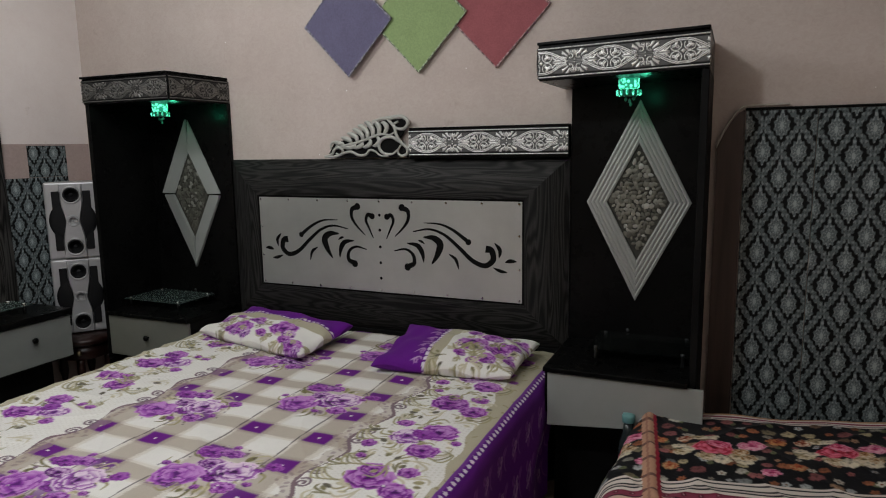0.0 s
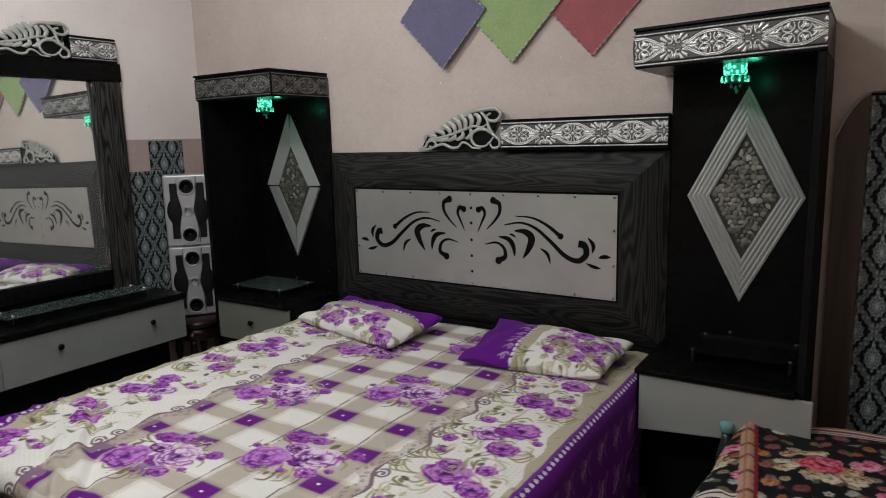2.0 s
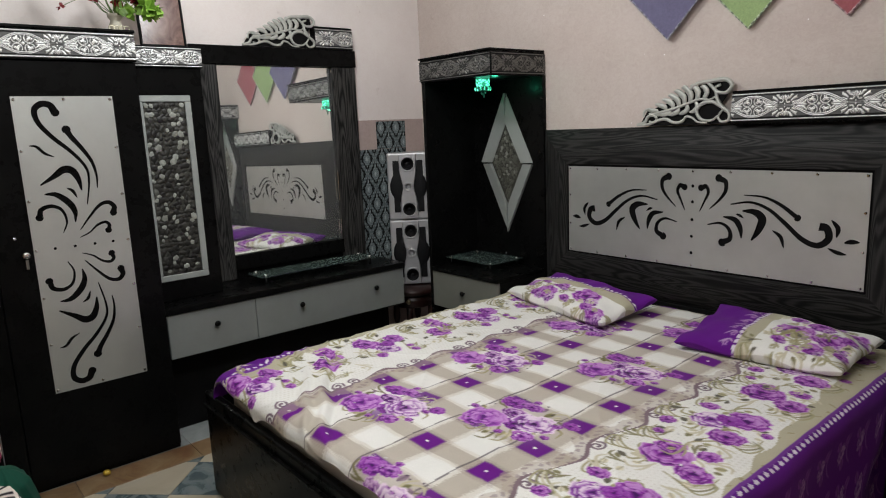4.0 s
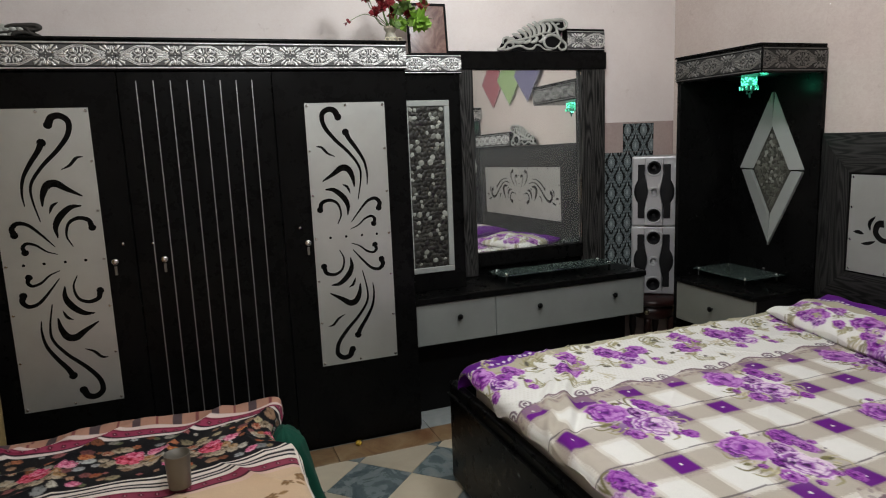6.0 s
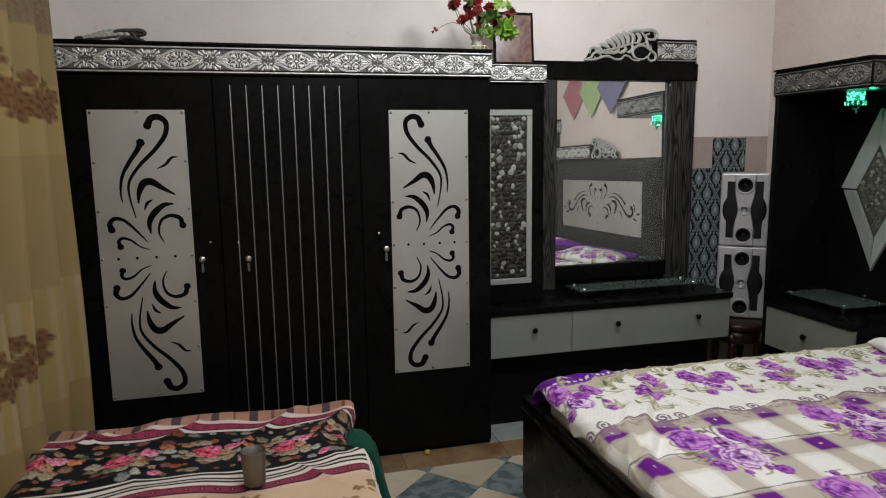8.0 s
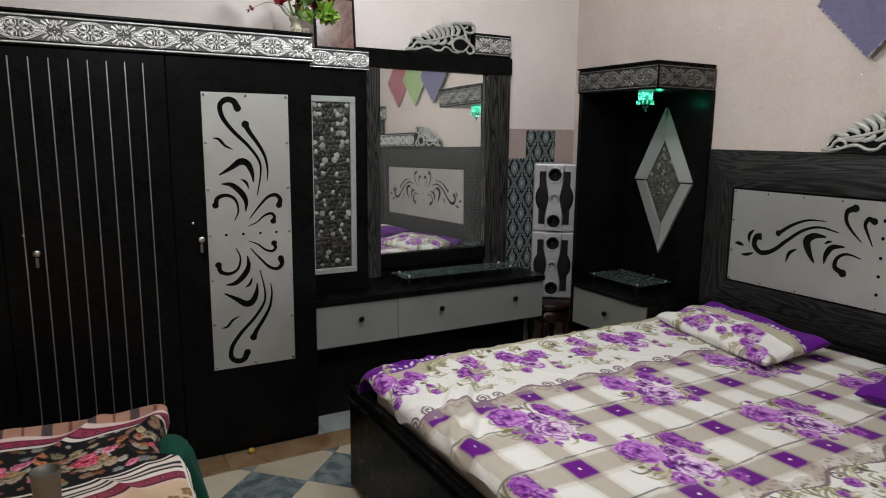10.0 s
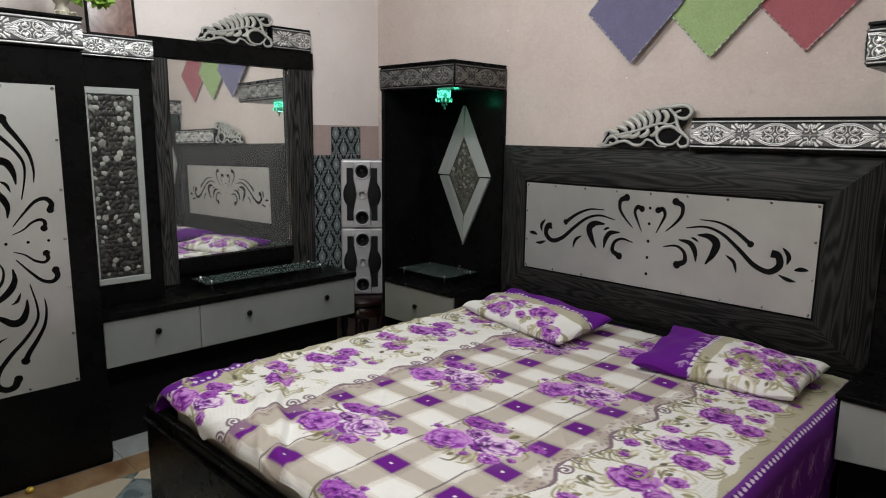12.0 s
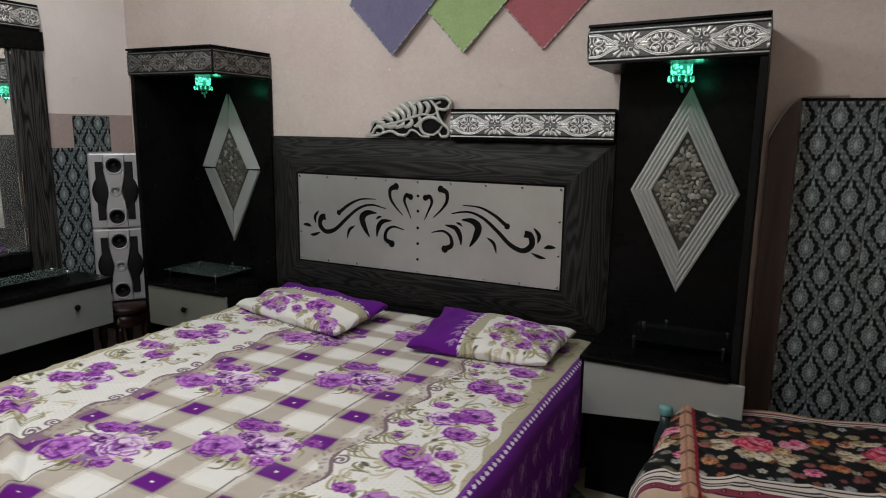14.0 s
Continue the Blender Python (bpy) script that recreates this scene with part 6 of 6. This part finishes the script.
SX, SY = 0.345, -0.355
loudspeaker(0.492, 52, SX - 0.085, SY + 0.07, "silver loudspeaker with two dark drivers, standing on a stool")
loudspeaker(0.974, 50, SX - 0.085, SY + 0.07, "silver loudspeaker with two dark drivers, on top of another")
WOOD = mat("red_brown_wood", (0.022, 0.007, 0.006), 0.35)
stool = thing("stool", (SX - 0.07, SY + 0.05, 0), "dark red-brown turned wooden stool under the loudspeakers", "stool")
part("seat", lathe([(0.16, 0.443), (0.175, 0.450), (0.178, 0.473), (0.17, 0.486), (0.002, 0.4915)], 32, Matrix.Translation((SX - 0.07, SY + 0.05, 0))), WOOD, stool, "", True)
part("apron", lathe([(0.13, 0.35), (0.145, 0.36), (0.145, 0.442), (0.01, 0.4425)], 32, Matrix.Translation((SX - 0.07, SY + 0.05, 0))), WOOD, stool, "", True)
for a in (-50, 40, 130, 220):
    p = Vector((SX - 0.07 + 0.13 * math.cos(radians(a)), SY + 0.05 + 0.13 * math.sin(radians(a)), 0))
    lg = part("leg", lathe([(0.014, 0), (0.018, 0.05), (0.024, 0.14), (0.016, 0.2), (0.026, 0.26), (0.022, 0.33), (0.024, 0.352)], 14, Matrix.Translation(p)), WOOD, stool, "", True)
    part("brass_ball", lathe([(0.004, 0.0), (0.014, 0.006), (0.018, 0.018), (0.014, 0.030), (0.004, 0.036)], 14, Matrix.Translation(p + Vector((0.022 * math.cos(radians(a)), 0.022 * math.sin(radians(a)), 0.385)))), BRASS, lg, "", True)

# ---- green lamps under the canopies ----
GLOW = bpy.data.materials.new("green_glowing_shade")
GLOW.use_nodes = True
n = Nodes(GLOW)
vor = n.add("TexVoronoi", Scale=75.0)
n.link(n.coords(), vor.inputs["Vector"])
lace = n.ramp(vor.outputs["Distance"], [(0.30, (0.15, 1.0, 0.62)), (0.55, (0.01, 0.16, 0.09))])
n.colour(lace)
n.link(lace, n.b.inputs["Emission Color"])
n.b.inputs["Emission Strength"].default_value = 2.2
TEAL = mat("green_plastic_lace", (0.03, 0.28, 0.18), 0.4)
for lx_, ly_, gl in ((1.035, -0.26, 0.9), (3.632, -0.27, 0.9)):
    lamp = thing("fairy_lamp", (lx_, ly_, 1.906), "small green glowing filigree lamp under the canopy", "lamp", "green canopy lamps")
    at = Matrix.Translation((lx_, ly_, 0))
    part("shade", lathe([(0.038, 1.905), (0.042, 1.903), (0.042, 1.862), (0.038, 1.858), (0.034, 1.857)], 30, at), GLOW, lamp, "glowing green lace shade", True)
    part("collar", lathe([(0.034, 1.856), (0.046, 1.852), (0.047, 1.840), (0.042, 1.832), (0.022, 1.828), (0.003, 1.8275)], 30, at), TEAL, lamp, "", True)
    for k in range(12):
        a = k / 12 * 6.283
        part("rib", lathe([(0.002, -0.012), (0.005, -0.006), (0.005, 0.006), (0.002, 0.012)], 8, Matrix.Translation((lx_ + 0.047 * math.cos(a), ly_ + 0.047 * math.sin(a), 1.842))), GLOW, lamp, "", True)
    for dx, dz in ((-0.012, 1.816), (0.004, 1.808), (0.02, 1.818), (0.008, 1.795)):
        part("pendant", lathe([(0.001, dz - 0.008), (0.006, dz - 0.004), (0.006, dz + 0.003), (0.001, dz + 0.012)], 10, Matrix.Translation((lx_ + dx, ly_, 0))), TEAL, lamp, "", True)
    data = bpy.data.lights.new("fairy_light", "POINT")
    data.energy, data.color, data.shadow_soft_size = gl * 0.2, (0.08, 1.0, 0.55), 0.02
    ob = new("fairy_light", data)
    ob.location = (lx_ + 0.060, ly_ + 0.045, 1.845)

# ---- things on top of wardrobe and column ----
vase = thing("flower_vase", (0.50, -2.185, 2.132), "cream vase with red and green artificial flowers on the wardrobe", "vase")
VX, VY, VZ = 0.50, -2.185, 2.133
part("vessel", lathe([(0.024, 0), (0.028, 0.004), (0.030, 0.04), (0.022, 0.06), (0.034, 0.075), (0.036, 0.09), (0.030, 0.092), (0.028, 0.08), (0.002, 0.078)], 20, Matrix.Translation((VX, VY, VZ))), mat("cream_ceramic", (0.45, 0.42, 0.33), 0.4), vase, "", True)
PETAL = [mat("petal_red", (0.30, 0.012, 0.02), 0.6), mat("petal_deep_red", (0.20, 0.015, 0.02), 0.6), mat("leaf_green", (0.09, 0.16, 0.03), 0.6), mat("leaf_lime", (0.22, 0.40, 0.05), 0.6)]
rng = random.Random(3)


def petal_cluster(bm, at, r, n):
    for k in range(n):
        d = Vector((rng.gauss(0, 1), rng.gauss(0, 1), rng.gauss(0, 1))).normalized()
        s = d.cross(Vector((rng.gauss(0, 1), rng.gauss(0, 1), 0.3))).normalized()
        w = d.cross(s)
        c0 = at + d * r * 0.45
        p = [c0 - d * r * 0.4, c0 + s * r * 0.42 + w * r * 0.1, c0 + d * r * 0.55 + w * r * 0.2, c0 - s * r * 0.42 + w * r * 0.1]
        bm.faces.new([bm.verts.new(q) for q in p])


heads = []
for k in range(15):
    at = Vector((VX + rng.uniform(-0.08, 0.09), VY + rng.uniform(-0.13, 0.17), VZ + 0.13 + rng.uniform(0.02, 0.15)))
    heads.append(at)
    bm = bmesh.new()
    petal_cluster(bm, at, rng.uniform(0.028, 0.040), 26)
    part("blossom", bm, PETAL[k % 2], vase, "red cloth blossom")
for k in range(16):
    at = Vector((VX + rng.uniform(-0.06, 0.10), VY + rng.uniform(-0.10, 0.22), VZ + 0.09 + rng.uniform(0.0, 0.17)))
    bm = bmesh.new()
    petal_cluster(bm, at, rng.uniform(0.03, 0.045), 9)
    part("leaf_spray", bm, PETAL[2 if k % 3 else 3], vase)
bm = bmesh.new()
petal_cluster(bm, Vector((VX + 0.05, VY + 0.15, VZ + 0.12)), 0.07, 40)
part("leaf_spray", bm, PETAL[3], vase, "large lime green leaf")
bm = bmesh.new()
for at in heads:
    sweep(bm, spline([(VX, VY, VZ + 0.085), ((VX + at.x) / 2, (VY + at.y) / 2, VZ + 0.12), tuple(at)], 5), 0.002, (1, 0, 0), 1.0, 5)
tip = Vector((VX + 0.02, VY - 0.235, VZ + 0.105))
sweep(bm, spline([(VX, VY, VZ + 0.085), (VX, VY - 0.12, VZ + 0.15), tuple(tip)], 6), 0.0016, (1, 0, 0), 1.0, 5)
part("stems", bm, PETAL[2], vase, "", True)
bm = bmesh.new()
petal_cluster(bm, tip, 0.022, 8)
part("leaf_spray", bm, PETAL[1], vase)
chain = thing("chain", (0.60, -2.20, 2.133), "few pale chain links on the cornice", "chain")
for k in range(4):
    bm = bmesh.new()
    sweep(bm, [Vector((0.61, -2.235 + k * 0.022 + 0.013 * math.cos(a / 10 * 6.283), 2.143 + 0.010 * math.sin(a / 10 * 6.283))) for a in range(11)], 0.0028, (1, 0, 0), 1.0, 6)
    part("link", bm, mat("pale_gilt", (0.6, 0.56, 0.42), 0.4, 0.5), chain, "", True)
pf = thing("picture_frame", (0.30, -1.91, 2.097), "dark framed brown abstract picture leaning on the column", "picture frame")
LM = pose(0.34, -1.915, 2.098, 0, -6, 0)
for a in ((-0.118, 0.118, 0.0, 0.013), (-0.118, 0.118, 0.275, 0.288), (-0.118, -0.107, 0.0132, 0.2748), (0.107, 0.118, 0.0132, 0.2748)):
    b = box(-0.010, 0.010, *a, 0.002)
    b.transform(LM)
    part("frame_bar", b, BLACK_MATT, pf)
m = mat("brown_print", (0.12, 0.06, 0.045), 0.25)
n = Nodes(m)
n.colour(n.ramp(n.noise(n.coords(), 9, 4, 0.6, 1.0), [(0.35, (0.10, 0.045, 0.035)), (0.55, (0.20, 0.11, 0.085)), (0.75, (0.32, 0.20, 0.16))]))
b = box(-0.006, 0.003, -0.1069, 0.1069, 0.0131, 0.2749, 0)
b.transform(LM)
part("picture", b, m, pf, "glossy brown picture")
# loose carved offcut lying on the wardrobe
off = scrollwork("carved_offcut", None, -4.13, -3.80, 2.134, 2.20, -0.30, Matrix(((0, -1, 0, 0.20), (1, 0, 0, 0), (0, 0, 1, 0), (0, 0, 0, 1))), "dark carved scroll offcut lying on the wardrobe")
off.data.materials.clear()
off.data.materials.append(mat("tarnished_silver", (0.06, 0.055, 0.05), 0.5, 0.4))
tagged(off, "", "carving")
tagged(part("yellow_knob", lathe([(0.010, 0.0), (0.016, 0.004), (0.018, 0.014), (0.013, 0.022), (0.004, 0.025)], 16, Matrix.Translation((0.645, -2.527, 0.002))), mat("yellow_plastic", (0.55, 0.36, 0.04), 0.4), None, "", True), "small yellow plastic knob on the floor", "knob")

# ---- lamp fittings ----
for (bx, by, bz), _ in BULBS:
    lf = thing("pendant_lamp", (bx, by, 3.1), "white pendant bulb holder on a short cord", "pendant lamp", "pendant lamps")
    at = Matrix.Translation((bx, by, 0))
    part("ceiling_rose", lathe([(0.045, 3.099), (0.045, 3.085), (0.02, 3.07), (0.002, 3.069)], 24, at), PLAIN, lf, "", True)
    part("cord", lathe([(0.003, 3.068), (0.003, 2.95)], 8, at), PLAIN, lf, "", True)
    part("holder", lathe([(0.004, 2.949), (0.02, 2.945), (0.022, 2.90), (0.015, 2.898)], 16, at), PLAIN, lf, "", True)

# ---- floor tiles ----
CREAM_T = stone_material("cream_tile", [(0.3, (0.50, 0.43, 0.32)), (0.6, (0.58, 0.52, 0.40)), (0.8, (0.64, 0.58, 0.46))], 5, 0.3)
BLUE_T = stone_material("blue_grey_marble", [(0.3, (0.05, 0.075, 0.085)), (0.5, (0.14, 0.18, 0.19)), (0.7, (0.27, 0.30, 0.29)), (0.85, (0.42, 0.43, 0.39))], 6, 0.25)
BROWN_T = stone_material("brown_marble_border", [(0.3, (0.16, 0.075, 0.035)), (0.55, (0.26, 0.17, 0.09)), (0.8, (0.36, 0.27, 0.17))], 7, 0.3)
PALE_T = stone_material("pale_grey_marble", [(0.3, (0.28, 0.31, 0.31)), (0.7, (0.45, 0.48, 0.47))], 6, 0.3)
S = 0.304
tiles = []
for mt in (BLUE_T, CREAM_T):
    b = box(-S / 2 + 0.0015, S / 2 - 0.0015, -S / 2 + 0.0015, S / 2 - 0.0015, -0.010, 0.0, 0.0012)
    me = bpy.data.meshes.new("tile")
    b.to_mesh(me)
    b.free()
    me.materials.append(mt)
    tiles.append(me)
h = S * math.sqrt(0.5)
for iu in range(-16, 17):
    for iv in range(-16, 17):
        x, y = 0.837 + (iu + iv + 1) * h, -2.572 + (iv - iu) * h
        if x < 0.79 - 0.2 or x > 5.75 or y > 0.15 or y < -4.5:
            continue
        mt = (iu + iv) % 2
        if x > 0.79 + h:
            ob = new("tile", tiles[mt])
        else:
            b = bmesh.new()
            b.from_mesh(tiles[mt])
            b.transform(pose(0, 0, 0, 0, 0, 45))
            bmesh.ops.bisect_plane(b, geom=b.verts[:] + b.edges[:] + b.faces[:], plane_co=(0.792 - x, 0, 0), plane_no=(-1, 0, 0), clear_outer=True)
            if not b.faces:
                b.free()
                continue
            b.transform(pose(0, 0, 0, 0, 0, -45))
            me = bpy.data.meshes.new("tile")
            b.to_mesh(me)
            b.free()
            me.materials.append((BLUE_T, CREAM_T)[mt])
            ob = new("tile", me)
        ob.matrix_basis = pose(x, y, 0, 0, 0, 45)
        ob.parent = floor
for k in range(8):
    y = -4.34 + k * 0.56
    ob = part("border_tile", box(0.602, 0.789, y, min(y + 0.557, -0.002), -0.010, 0.0, 0.0012), BROWN_T, floor)
    ob = part("border_tile", box(XW + 0.002, 0.600, y, min(y + 0.557, -0.002), -0.010, 0.0, 0.0012), PALE_T, floor)
